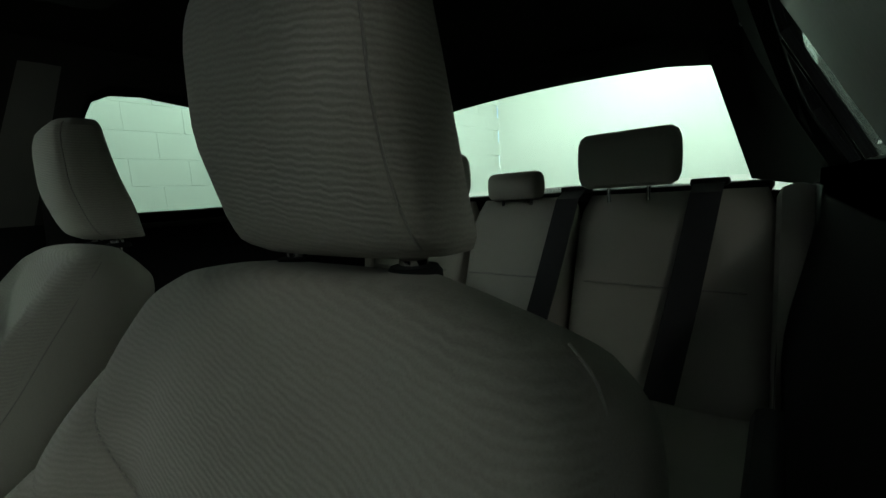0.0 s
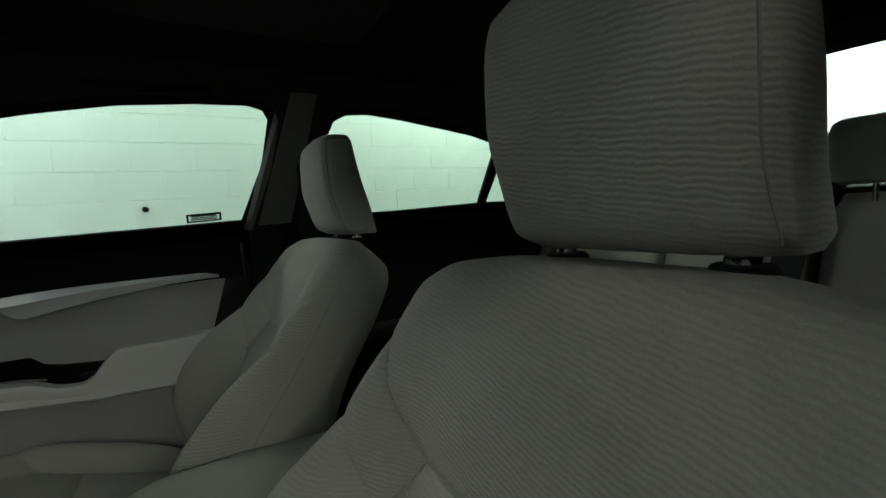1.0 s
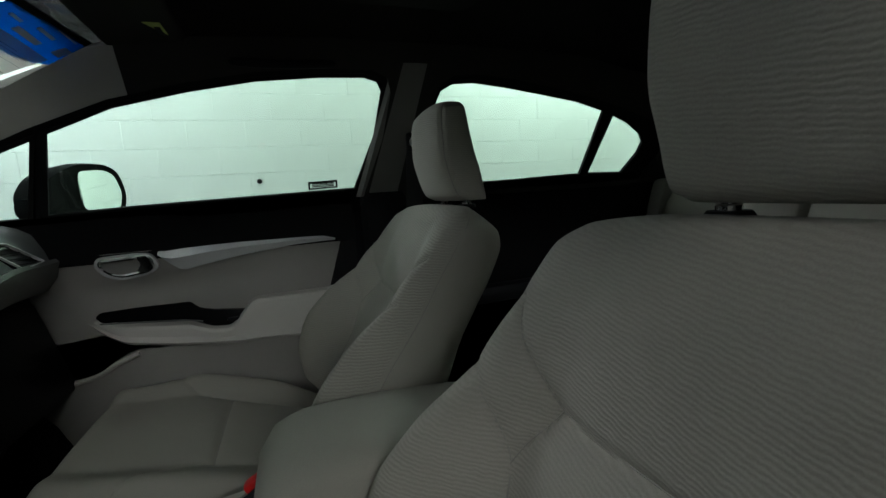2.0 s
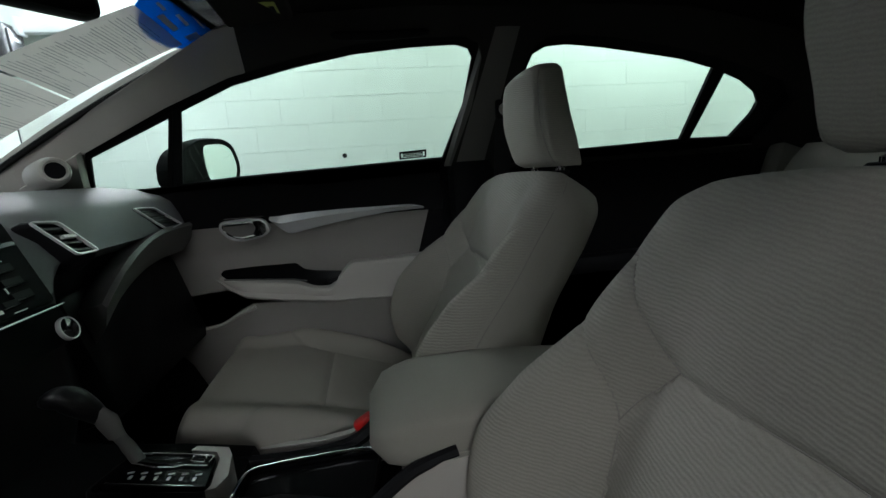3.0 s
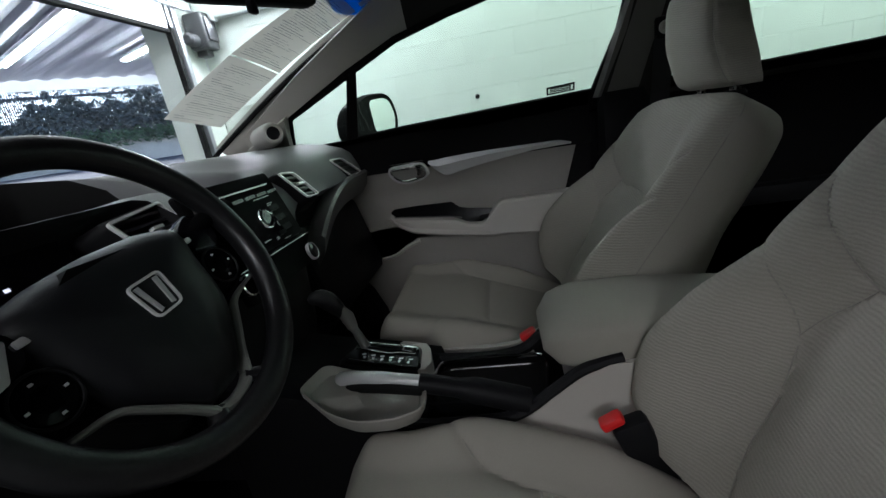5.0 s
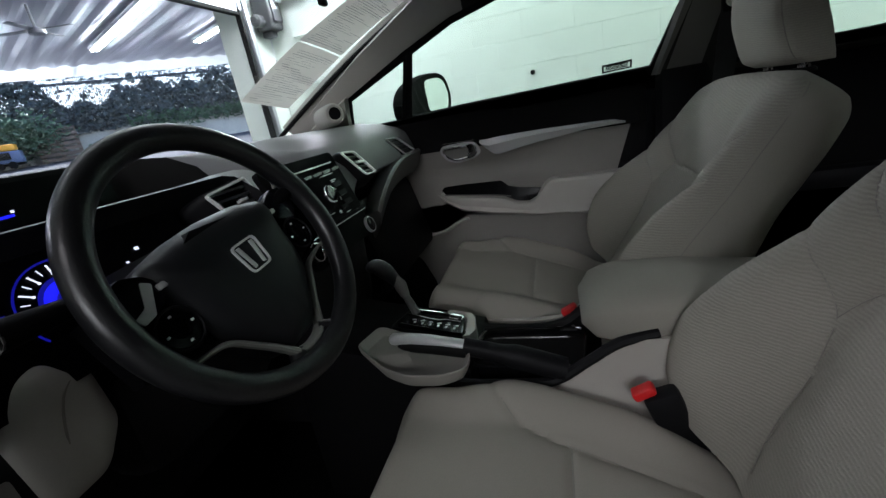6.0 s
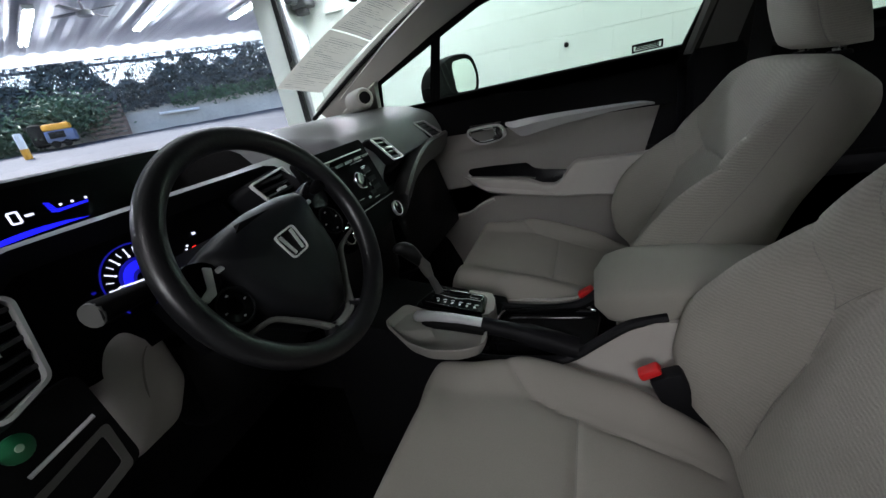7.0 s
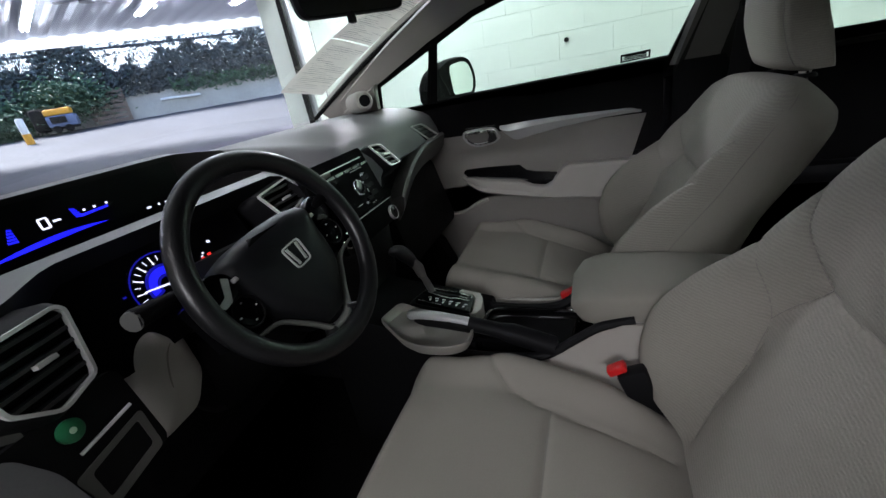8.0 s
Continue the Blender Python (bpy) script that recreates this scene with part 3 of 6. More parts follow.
rings = [[mc + u * k * mu + v * k * mv + Vector((0, d, 0)) for u, v in mo] for d, k in ((0.0, 0.96), (-0.004, 1.03), (0.02, 1.08), (0.06, 0.95), (0.09, 0.6), (0.10, 0.2))]
housing = part("mirror_housing", loft(rings), M_RUBBER, fdoor, "black mirror housing")
part("mirror_glass", slab(mg, [], lambda u, v, w: mc + u * mu + v * mv + Vector((0, -0.004 + w, 0)), 0.003), M_MIRROR, housing, "mirror glass", smooth=False)


def rear_door(sg, label):
    d = door("rear_door", sg, [REAR_GLASS, QUARTER], REAR_EDGE, -0.85, 0.05, label)
    part("door_shell", rbox(sg * 0.775, -0.38, 0.64, 0.08, 0.84, 0.66, 0.03), M_PAINT, d)
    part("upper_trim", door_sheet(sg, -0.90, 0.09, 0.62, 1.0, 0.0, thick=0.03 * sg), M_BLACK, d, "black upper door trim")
    part("lower_trim", door_sheet(sg, -0.80, 0.09, 0.30, 0.66, -0.01, thick=0.03 * sg), M_LINER_SHADED, d)
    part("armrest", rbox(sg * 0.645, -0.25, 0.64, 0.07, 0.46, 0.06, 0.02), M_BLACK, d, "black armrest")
    return d


rear_door(1, "closed rear door with dark trim and a quarter window")
rear_door(-1, "closed rear door beside the driver with dark trim")
# centre pillars with belt guides
for sg in (1, -1):
    bulk = 0.058 if sg < 0 else 0.0
    rows = [[Vector((sg * (side_x(z) + (0.04 if sg < 0 else 0) - 0.01 - d), mix(0.128 + (1.25 - z) * 0.30, 0.008 + (1.25 - z) * 0.18, k), z)) for k, d in ((0, 0.0), (0.08, 0.016 + bulk), (0.5, 0.022 + bulk), (0.92, 0.016 + bulk), (1, 0.0))] for z in [0.975 + 0.03 * i for i in range(12)]]
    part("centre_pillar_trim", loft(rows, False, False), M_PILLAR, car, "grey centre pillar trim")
    rows = [[Vector((sg * (0.70 - d), y + 0.045, z)) for y, d in ((0.155, 0.0), (0.14, 0.02), (0.08, 0.03), (0.03, 0.02), (0.005, 0.0))] for z in (0.28, 0.6, 0.9, 0.985)]
    part("centre_pillar_foot", loft(rows, False, False), M_BLACK, car)
    if sg < 0:
        continue
    belt = thing("seat_belt", sg * 0.62, 0.04, 0.30, "black seat belt hanging from the centre pillar", "seat belt", "front seat belts")
    part("belt_guide", rbox(sg * 0.585, 0.055, 1.115, 0.02, 0.045, 0.055, 0.01), M_BLACK, belt)
    part("guide_button", lathe([(0.016, 0), (0.016, 0.008), (0.012, 0.012)], pose(sg * 0.575, 0.055, 1.115, 0, -90 * sg, 0), 14), M_TRIM, belt)
    web = [Vector((sg * 0.578, 0.055, 1.10)), Vector((sg * 0.60, 0.06, 0.95)), Vector((sg * 0.625, 0.07, 0.75)), Vector((sg * 0.65, 0.07, 0.45)), Vector((sg * 0.655, 0.06, 0.31))]
    rows = [[p + Vector((0, -0.024, 0)), p + Vector((0, 0.024, 0)), p + Vector((sg * 0.002, 0.024, 0)), p + Vector((sg * 0.002, -0.024, 0))] for p in web]
    part("webbing", loft(rows), M_BELT, belt, smooth=False)


# ---- front seats ----
# up the backrest: height, half width, half depth, how far the side bolsters stand forward
BACK = [(0.0, 0.2621, 0.0674, 0.0698), (0.1, 0.291, 0.0652, 0.1289), (0.25, 0.2966, 0.0594, 0.1553), (0.4, 0.2841, 0.0588, 0.1335), (0.55, 0.2661, 0.0549, 0.0912), (0.68, 0.2551, 0.064, 0.0581), (0.8, 0.2473, 0.0701, 0.031), (0.88, 0.24, 0.0694, 0.0193), (0.94, 0.215, 0.0609, 0.006), (0.98, 0.147, 0.0353, 0.002), (1.0, 0.1012, 0.0082, 0.0)]
# up the headrest: height, half width, front, back
HEAD = [(0.0, 0.1058, 0.0404, -0.032), (0.0128, 0.1134, 0.062, -0.0295), (0.0532, 0.1113, 0.0789, -0.0235), (0.1064, 0.1141, 0.0896, -0.0074), (0.1596, 0.1113, 0.0889, 0.0031), (0.1915, 0.1071, 0.0828, 0.0075), (0.2075, 0.0812, 0.068, 0.0089)]
# from the back of the cushion to its front: way, half width, crown, side bolsters
CUSHION = [(0.0, 0.2038, 0.4549, 0.0139), (0.3, 0.2616, 0.5038, 0.0392), (0.6, 0.2647, 0.5501, 0.0439), (0.8, 0.2367, 0.5638, 0.0305), (0.9, 0.2232, 0.5739, 0.0247), (0.96, 0.2031, 0.5359, 0.0248), (1.0, 0.1411, 0.4756, 0.017)]
# sewn lines: (way up, share of the half width), mirrored on the other side
BACK_SEAMS = [
    [(.755, .85), (.72, .79), (.67, .71), (.63, .62), (.60, .55), (.58, .48), (.572, .37), (.572, .24), (.576, .10), (.578, 0)],
    [(.58, .48), (.54, .515), (.49, .545), (.44, .56)],
    [(.58, .86), (.54, .75), (.51, .67), (.48, .61), (.44, .56), (.38, .525), (.29, .495), (.16, .475), (.04, .43)]]
CUSHION_SEAMS = [
    [(.74, .97), (.69, .82), (.65, .68), (.59, .55), (.50, .495), (.44, .48), (.25, .465), (.08, .49)],
    [(.45, .48), (.45, .24), (.45, 0)]]


def spline(rows, t):
    """Values between the rows (t, a, b, ...) on a smooth curve."""
    k = 0
    while k < len(rows) - 2 and t > rows[k + 1][0]:
        k += 1
    p, q = rows[k], rows[k + 1]
    o, n = rows[max(k - 1, 0)], rows[min(k + 2, len(rows) - 1)]
    h = q[0] - p[0]
    x = min(max((t - p[0]) / h, 0), 1)
    out = []
    for c in range(1, len(p)):
        d = (q[c] - p[c]) / h
        before = (p[c] - o[c]) / (p[0] - o[0]) if p is not o else d
        after = (n[c] - q[c]) / (n[0] - q[0]) if n is not q else d
        m0 = 0 if before * d <= 0 else 2 * before * d / (before + d)
        m1 = 0 if after * d <= 0 else 2 * after * d / (after + d)
        out.append(p[c] * (1 + 2 * x) * (1 - x) ** 2 + m0 * h * x * (1 - x) ** 2 + q[c] * x * x * (3 - 2 * x) + m1 * h * x * x * (x - 1))
    return out


def seam_gap(seams, t, u, half, length):
    """How far a place on a cover lies from the nearest sewn line, in metres."""
    a, b, best = u * half, t * length, 1.0
    for line in seams:
        for (t0, u0), (t1, u1) in zip(line, line[1:]):
            x0, y0, x1, y1 = u0 * half, t0 * length, u1 * half, t1 * length
            dx, dy = x1 - x0, y1 - y0
            k = min(max(((a - x0) * dx + (b - y0) * dy) / (dx * dx + dy * dy), 0), 1)
            best = min(best, math.hypot(a - x0 - k * dx, b - y0 - k * dy))
    return best


def make_seat(name, cx, cy, label, lean=0.0, head_off=(0.0, 0.0)):
    s = thing(name, cx, cy + 0.45, 0.245, label, "car seat", "front seats")
    # backrest: rings up a leaning spine, with sewn grooves and stuffed panels between them
    foot, head = Vector((cx, cy + 0.2272, 0.4612)), Vector((cx, cy + 0.0076 + lean, 0.9394))
    spine = head - foot
    tall = spine.length
    fwd = Vector((0, spine.z, -spine.y)).normalized()
    sides = [0.35 * math.cos(math.pi * k / 90) + 0.65 * (1 - k / 45) for k in range(91)]
    across = [(u, 1) for u in sides] + [(u, -1) for u in reversed(sides[2:-1:3])]
    N = len(across)

    def ring_at(t, groove=True):
        half, deep, bol = spline(BACK, t)
        out = []
        for u, face in across:
            v = face * max(0, 1 - abs(u) ** (2 / 0.6)) ** 0.3
            f = v * deep
            if v > 0:
                f += bol * step(0.46, 0.90, abs(u)) * (1 - 0.4 * step(0.86, 1.0, abs(u))) * v
                if groove:
                    gap = seam_gap(BACK_SEAMS, t, abs(u), half, tall)
                    f -= (0.0055 * math.exp(-(gap / 0.0045) ** 2) + 0.003 * math.exp(-(gap / 0.018) ** 2)) * step(0, 0.3, v)
                    side = abs(abs(u) - 0.965) * half
                    f -= 0.003 * math.exp(-(side / 0.004) ** 2) * step(0.05, 0.12, t) * step(0.97, 0.9, t)
            out.append(foot + spine * t + Vector((u * half, 0, 0)) + fwd * f)
        return out

    ts = [0, .012, .025, .04] + [.05 + .0085 * i for i in range(104)] + [.942, .95, .958, .966, .974, .98, .986, .992, .997, 1.0]
    rings = [ring_at(t) for t in ts]
    cover, panel = bmesh.new(), bmesh.new()
    for b, front in ((cover, False), (panel, True)):
        grid = {}

        def vert(i, j):
            if (i, j) not in grid:
                grid[i, j] = b.verts.new(rings[i][j])
            return grid[i, j]

        for i in range(len(rings) - 1):
            half = spline(BACK, ts[i])[0]
            for j in range(N):
                k = (j + 1) % N
                mid = (rings[i][j].x + rings[i][k].x) / 2 - cx
                centre = 0 < j < 89 and abs(mid) < 0.962 * half and ts[i] < 0.97
                if centre == front:
                    b.faces.new((vert(i, j), vert(i, k), vert(i + 1, k), vert(i + 1, j)))
    cover.faces.new([cover.verts.new(p) for p in rings[0]])
    cover.faces.new([cover.verts.new(p) for p in rings[-1]])
    bmesh.ops.remove_doubles(cover, verts=cover.verts, dist=1e-6)
    back = part("backrest", cover, M_CLOTH, s, "beige-grey cloth backrest")
    part("centre_panel", panel, M_RIB, back, "ribbed cloth front panel")

    def front(t, u):
        """A place in the groove of the backrest's front."""
        ring = ring_at(t)
        want = cx + u * spline(BACK, t)[0]
        fr = ring[1:90]
        for p, q in zip(fr, fr[1:]):
            if q.x <= want <= p.x:
                return p.lerp(q, (p.x - want) / max(p.x - q.x, 1e-6)) + fwd * 0.0004
        return fr[len(fr) // 2]

    for sg in (1, -1):
        for q in BACK_SEAMS:
            part("seam", sweep(curve_pts([front(t, sg * u) for t, u in q], 5), 0.0009, 5), M_SEAM, back)
        part("seam", sweep(curve_pts([front(t, sg * .965) for t in (.08, .2, .3, .4, .5, .6, .7, .8, .9, .94)], 5), 0.0009, 5), M_SEAM, back)
    # headrest: leans forward, deeper at its foot, squared sides
    hx0, hy0 = cx + head_off[0], cy + head_off[1]
    zs = [HEAD[-1][0] * k for k in (0, .015, .035, .06, .1, .16, .24, .33, .42, .51, .6, .69, .77, .84, .89, .93, .96, .985, 1.0)]
    rings = []
    M = 64
    for z in zs:
        hx, yf, yb = spline(HEAD, z)
        ring = []
        for j in range(M):
            a = 2 * math.pi * j / M
            u, v = (math.copysign(abs(q) ** 0.45, q) for q in (math.cos(a), math.sin(a)))
            y = mix((yf + yb) / 2, yf, v) if v > 0 else mix((yf + yb) / 2, yb, -v)
            dip = 0.0035 * math.exp(-((abs(u) - 0.93) * hx / 0.004) ** 2) if v > 0 else 0
            ring.append(Vector((hx0 + u * hx, hy0 + y - dip - 0.006 * u * u * (v > 0), 0.9545 + z)))
        rings.append(ring)
    hr = part("headrest", loft(rings), M_RIB, s, "beige-grey ribbed cloth headrest")
    for sg in (1, -1):
        line = [min(q[1:M // 2], key=lambda p: abs(p.x - hx0 - sg * 0.93 * (q[0].x - hx0))) + Vector((0, 0.0004, 0)) for q in rings[2:-2]]
        part("seam", sweep(curve_pts(line, 4), 0.0010, 5), M_SEAM, hr)
        px, py = hx0 + sg * 0.0725, hy0 + 0.012
        post = part("post", lathe([(0.006, 0), (0.006, 0.06)], pose(px, py, 0.918), 14), M_CHROME, s, "chrome headrest post")
        part("post_guide", lathe([(0.020, 0.0), (0.020, 0.004), (0.017, 0.008), (0.008, 0.0085)], pose(px, py, 0.938), 20), M_RUBBER, post)
        part("post_collar", lathe([(0.0105, 0.0), (0.0105, 0.004), (0.008, 0.0055)], pose(px, py, 0.9465), 18), M_CHROME, post)
    # cushion
    rings, ways = [], [i / 96 for i in range(93)] + [.976, .984, .991, .996, 1.0]
    long = 0.4901
    for t in ways:
        y = cy + 0.2622 + long * t
        half, crown, bol = spline(CUSHION, t)
        under = table([(0, .38), (.8, .38), (.95, .41), (1, .45)], t)[0]
        ring = []
        for u, face in across:
            v = face * max(0, 1 - abs(u) ** (2 / 0.66)) ** 0.33
            z = mix((crown + under) / 2, crown, v) if v > 0 else mix((crown + under) / 2, under, -v)
            if v > 0:
                z += bol * step(0.5, 0.8, abs(u)) * (1 - 0.5 * step(0.8, 1, abs(u))) * v
                gap = seam_gap(CUSHION_SEAMS, t, abs(u), half, long)
                z -= (0.005 * math.exp(-(gap / 0.0045) ** 2) + 0.003 * math.exp(-(gap / 0.018) ** 2)) * v
            ring.append(Vector((cx + u * half, y, z)))
        rings.append(ring)
    cu = part("cushion", loft(rings), M_CLOTH, s, "beige-grey cloth seat cushion")

    def top(t, u):
        i = min(range(len(ways)), key=lambda k: abs(ways[k] - t))
        want = cx + u * spline(CUSHION, ways[i])[0]
        return min(rings[i][1:90], key=lambda p: abs(p.x - want)) + Vector((0, 0, 0.0003))

    for sg in (1, -1):
        part("seam", sweep(curve_pts([top(t, sg * u) for t, u in CUSHION_SEAMS[0]], 4), 0.0009, 5), M_SEAM, cu)
    part("seam", sweep(curve_pts([top(.45, u) for u in (-.48, -.3, -.15, 0, .15, .3, .48)], 4), 0.0010, 5), M_SEAM, cu)
    # plastic base and rails
    part("base", rbox(cx, cy + 0.52, 0.335, 0.40, 0.42, 0.12, 0.03), M_BLACK, s, "black plastic seat base")
    for sg in (1, -1):
        part("rail", rbox(cx + sg * 0.18, cy + 0.50, 0.265, 0.04, 0.55, 0.04, 0.006), M_BLACK, s)
    return s


make_seat("driver_seat", -0.3558, 0.0164, "beige-grey cloth driver's seat with headrest", 0.0, (-0.0078, 0.0))
make_seat("passenger_seat", 0.3633, 0.0872, "beige-grey cloth passenger seat with headrest", -0.0564, (0.0078, -0.0715))


# ---- rear seat ----
rseat = thing("rear_bench", 0, -0.75, 0.245, "grey cloth rear bench with dark belts", "car seat")
for x0, x1 in ((-0.63, -0.19), (-0.17, 0.17), (0.19, 0.63)):
    rings = []
    for i in range(14):
        t = i / 13
        deep = 0.07 * (1 - 0.75 * max(0, (t - 0.8) / 0.2) ** 2)
        c = Vector(((x0 + x1) / 2, mix(-0.80, -0.985, t), mix(0.46, 0.965, t)))
        half = (x1 - x0) / 2 * (1 - 0.08 * max(0, (t - 0.85) / 0.15) ** 2)
        ring = []
        for j in range(28):
            a = 2 * math.pi * j / 28
            u, v = (math.copysign(abs(f) ** 0.45, f) for f in (math.cos(a), math.sin(a)))
            ring.append(c + Vector((u * half, v * deep, 0)))
        rings.append(ring)
    b = part("backrest", loft(rings), M_CLOTH, rseat)
    mid = [Vector((mix(x0, x1, k), -0.83, 0.745)) for k in (0.1, 0.3, 0.5, 0.7, 0.9)]
    part("seam", sweep(mid, 0.003, 5), M_SEAM, b)
rings = []
for i in range(12):
    t = i / 11
    y = mix(-0.82, -0.30, t)
    top = table([(0, .49), (.7, .53), (.92, .52), (1, .46)], t)[0]
    rings.append([Vector((0.63 * u, y, mix(0.28, top, v))) for u, v in ((-1, 0), (-1, .9), (-.96, 1), (-.5, .97), (0, 1), (.5, .97), (.96, 1), (1, .9), (1, 0))])
part("cushion", loft(rings), M_CLOTH, rseat)
for x in (-0.665, 0.665):
    part("side_bolster", rbox(x, -0.91, 0.70, 0.075, 0.16, 0.54, 0.03, pose(0, 0, 0, 18, 0, 0)), M_CLOTH, rseat)
for cx, hx in ((-0.316, 0.127), (0.02, 0.088), (0.335, 0.127)):
    rings = []
    low = 0.985 if hx > 0.1 else 0.965
    hi = 0.145 if hx > 0.1 else 0.085
    for k, f, d in ((0, .80, .030), (.06, .92, .044), (.2, .98, .05), (.5, 1.0, .05), (.8, .99, .046), (.94, .94, .036), (1, .84, .022)):
        ring = []
        for j in range(28):
            a = 2 * math.pi * j / 28
            u, v = (math.copysign(abs(q) ** 0.5, q) for q in (math.cos(a), math.sin(a)))
            ring.append(Vector((cx + u * hx * f, -0.945 + v * d, low + hi * k)))
        rings.append(ring)
    hr = part("headrest", loft(rings), M_CLOTH, rseat, "grey cloth rear headrest")
    for sg in (1, -1):
        part("post", lathe([(0.006, 0), (0.006, 0.05)], pose(cx + sg * 0.05, -0.95, low - 0.04), 10), M_CHROME, hr)
for x in (-0.50, -0.17):
    web = [Vector((x + 0.0, -0.955, 0.985)), Vector((x, -0.895, 0.96)), Vector((x + 0.03, -0.79, 0.72)), Vector((x + 0.06, -0.70, 0.52))]
    rows = [[p + Vector((-0.032, 0, 0)), p + Vector((0.032, 0, 0)), p + Vector((0.032, 0.004, 0.002)), p + Vector((-0.032, 0.004, 0.002))] for p in web]
    b = thing("rear_belt", x, -0.80, 0.52, "black rear seat belt over the backrest", "seat belt", "rear seat belts")
    part("webbing", loft(rows), M_BELT, b, smooth=False)
    part("belt_slot", rbox(x, -0.965, 0.985, 0.08, 0.05, 0.02, 0.006), M_BLACK, b)

# ---- dashboard ----
dash = thing("dashboard", 0, 1.2, 0.30, "charcoal dashboard with silver-edged vents and blue-lit dials", "dashboard")


def dash_profile(x):
    """Cross-section from the windscreen's foot back over the top, down the face and under: (y, z) points."""
    P = [(1.50, .975), (1.34, .988), (1.20, .985), (1.08, .972), (1.00, .952), (.975, .935), (.955, .895), (.945, .865), (.985, .845), (1.00, .80), (.985, .62), (1.05, .45), (1.50, .45)]
    C = [(1.50, .975), (1.36, .985), (1.22, .978), (1.10, .965), (1.03, .955), (1.00, .948), (.95, .90), (.93, .86), (.925, .82), (.925, .76), (.94, .60), (1.00, .42), (1.50, .42)]
    D = [(1.50, .985), (1.42, 1.003), (1.37, 1.000), (1.365, .95), (1.36, .86), (1.28, .85), (1.105, .87), (1.085, .940), (.998, .945), (1.02, .905), (1.00, .74), (1.08, .50), (1.50, .50)]
    L = [(1.50, .980), (1.40, .995), (1.35, .995), (1.345, .94), (1.34, .87), (1.27, .87), (1.11, .88), (1.07, .942), (.965, .93), (.955, .88), (.955, .72), (1.02, .50), (1.50, .50)]
    H = D[:7] + [(1.06, .945), (.955, .90), (.925, .82), (.94, .60), (1.00, .42), (1.50, .42)]
    knots = [(-.72, L), (-.60, L), (-.50, D), (-.12, D), (-.105, H), (-.035, H), (.10, C), (.13, C), (.26, P), (.72, P)]
    for (xa, a), (xb, b) in zip(knots, knots[1:]):
        if x <= xb:
            k = step(xa, xb, x)
            return [(mix(p[0], q[0], k), mix(p[1], q[1], k)) for p, q in zip(a, b)]
    return P


rings = []
for i in range(73):
    x = -0.70 + 1.40 * i / 72
    pr = dash_profile(x)
    bow = -0.10 * (x / 0.70) ** 2 * 0.6
    rings.append([Vector((x, y + (bow if y > 1.2 else bow * max(0, (y - 1.0) / 0.2)), z)) for y, z in pr])
deep = [r for r in rings if r[0].x < 0.04]
part("dash_top", loft([r[:3] for r in deep], False, False), M_DASH, dash, "charcoal soft dash moulding")
part("display_hollow", loft([r[2:8] for r in deep], False, False), M_RUBBER, dash, "black hollow before the upper display")
part("dash_lip", loft([r[7:9] for r in deep], False, False), M_DASH, dash, "charcoal lip below the upper display")
part("dash_pad", loft([r[:9] for r in rings[len(deep) - 1:]], False, False), M_DASH, dash, "charcoal soft dash moulding")
part("dash_face", loft([r[8:] for r in rings], False, False), M_BLACK, dash, "black lower dash face")


# passenger-side lower panel
rows = []
for i in range(17):
    x = mix(0.265, 0.69, i / 16)
    arch = 0.875 - 0.14 * (1 - min(1, (x - 0.22) / 0.36)) ** 2.2
    rows.append([Vector((x, 0.935, arch)), Vector((x, 0.928, arch - 0.008)), Vector((x, 0.937, arch - 0.045)), Vector((x, 0.96, arch - 0.075)), Vector((x, 0.98, arch - 0.07)), Vector((x, 0.98, arch - 0.01))])
part("lower_dash_trim", loft(rows), M_GREY, dash, "grey arched trim below the dash")
part("glove_box", rbox(0.46, 1.02, 0.66, 0.44, 0.14, 0.26, 0.03, pose(0, 0, 0, -14, 0, 0)), M_BLACK, dash, "dark glove box lid")


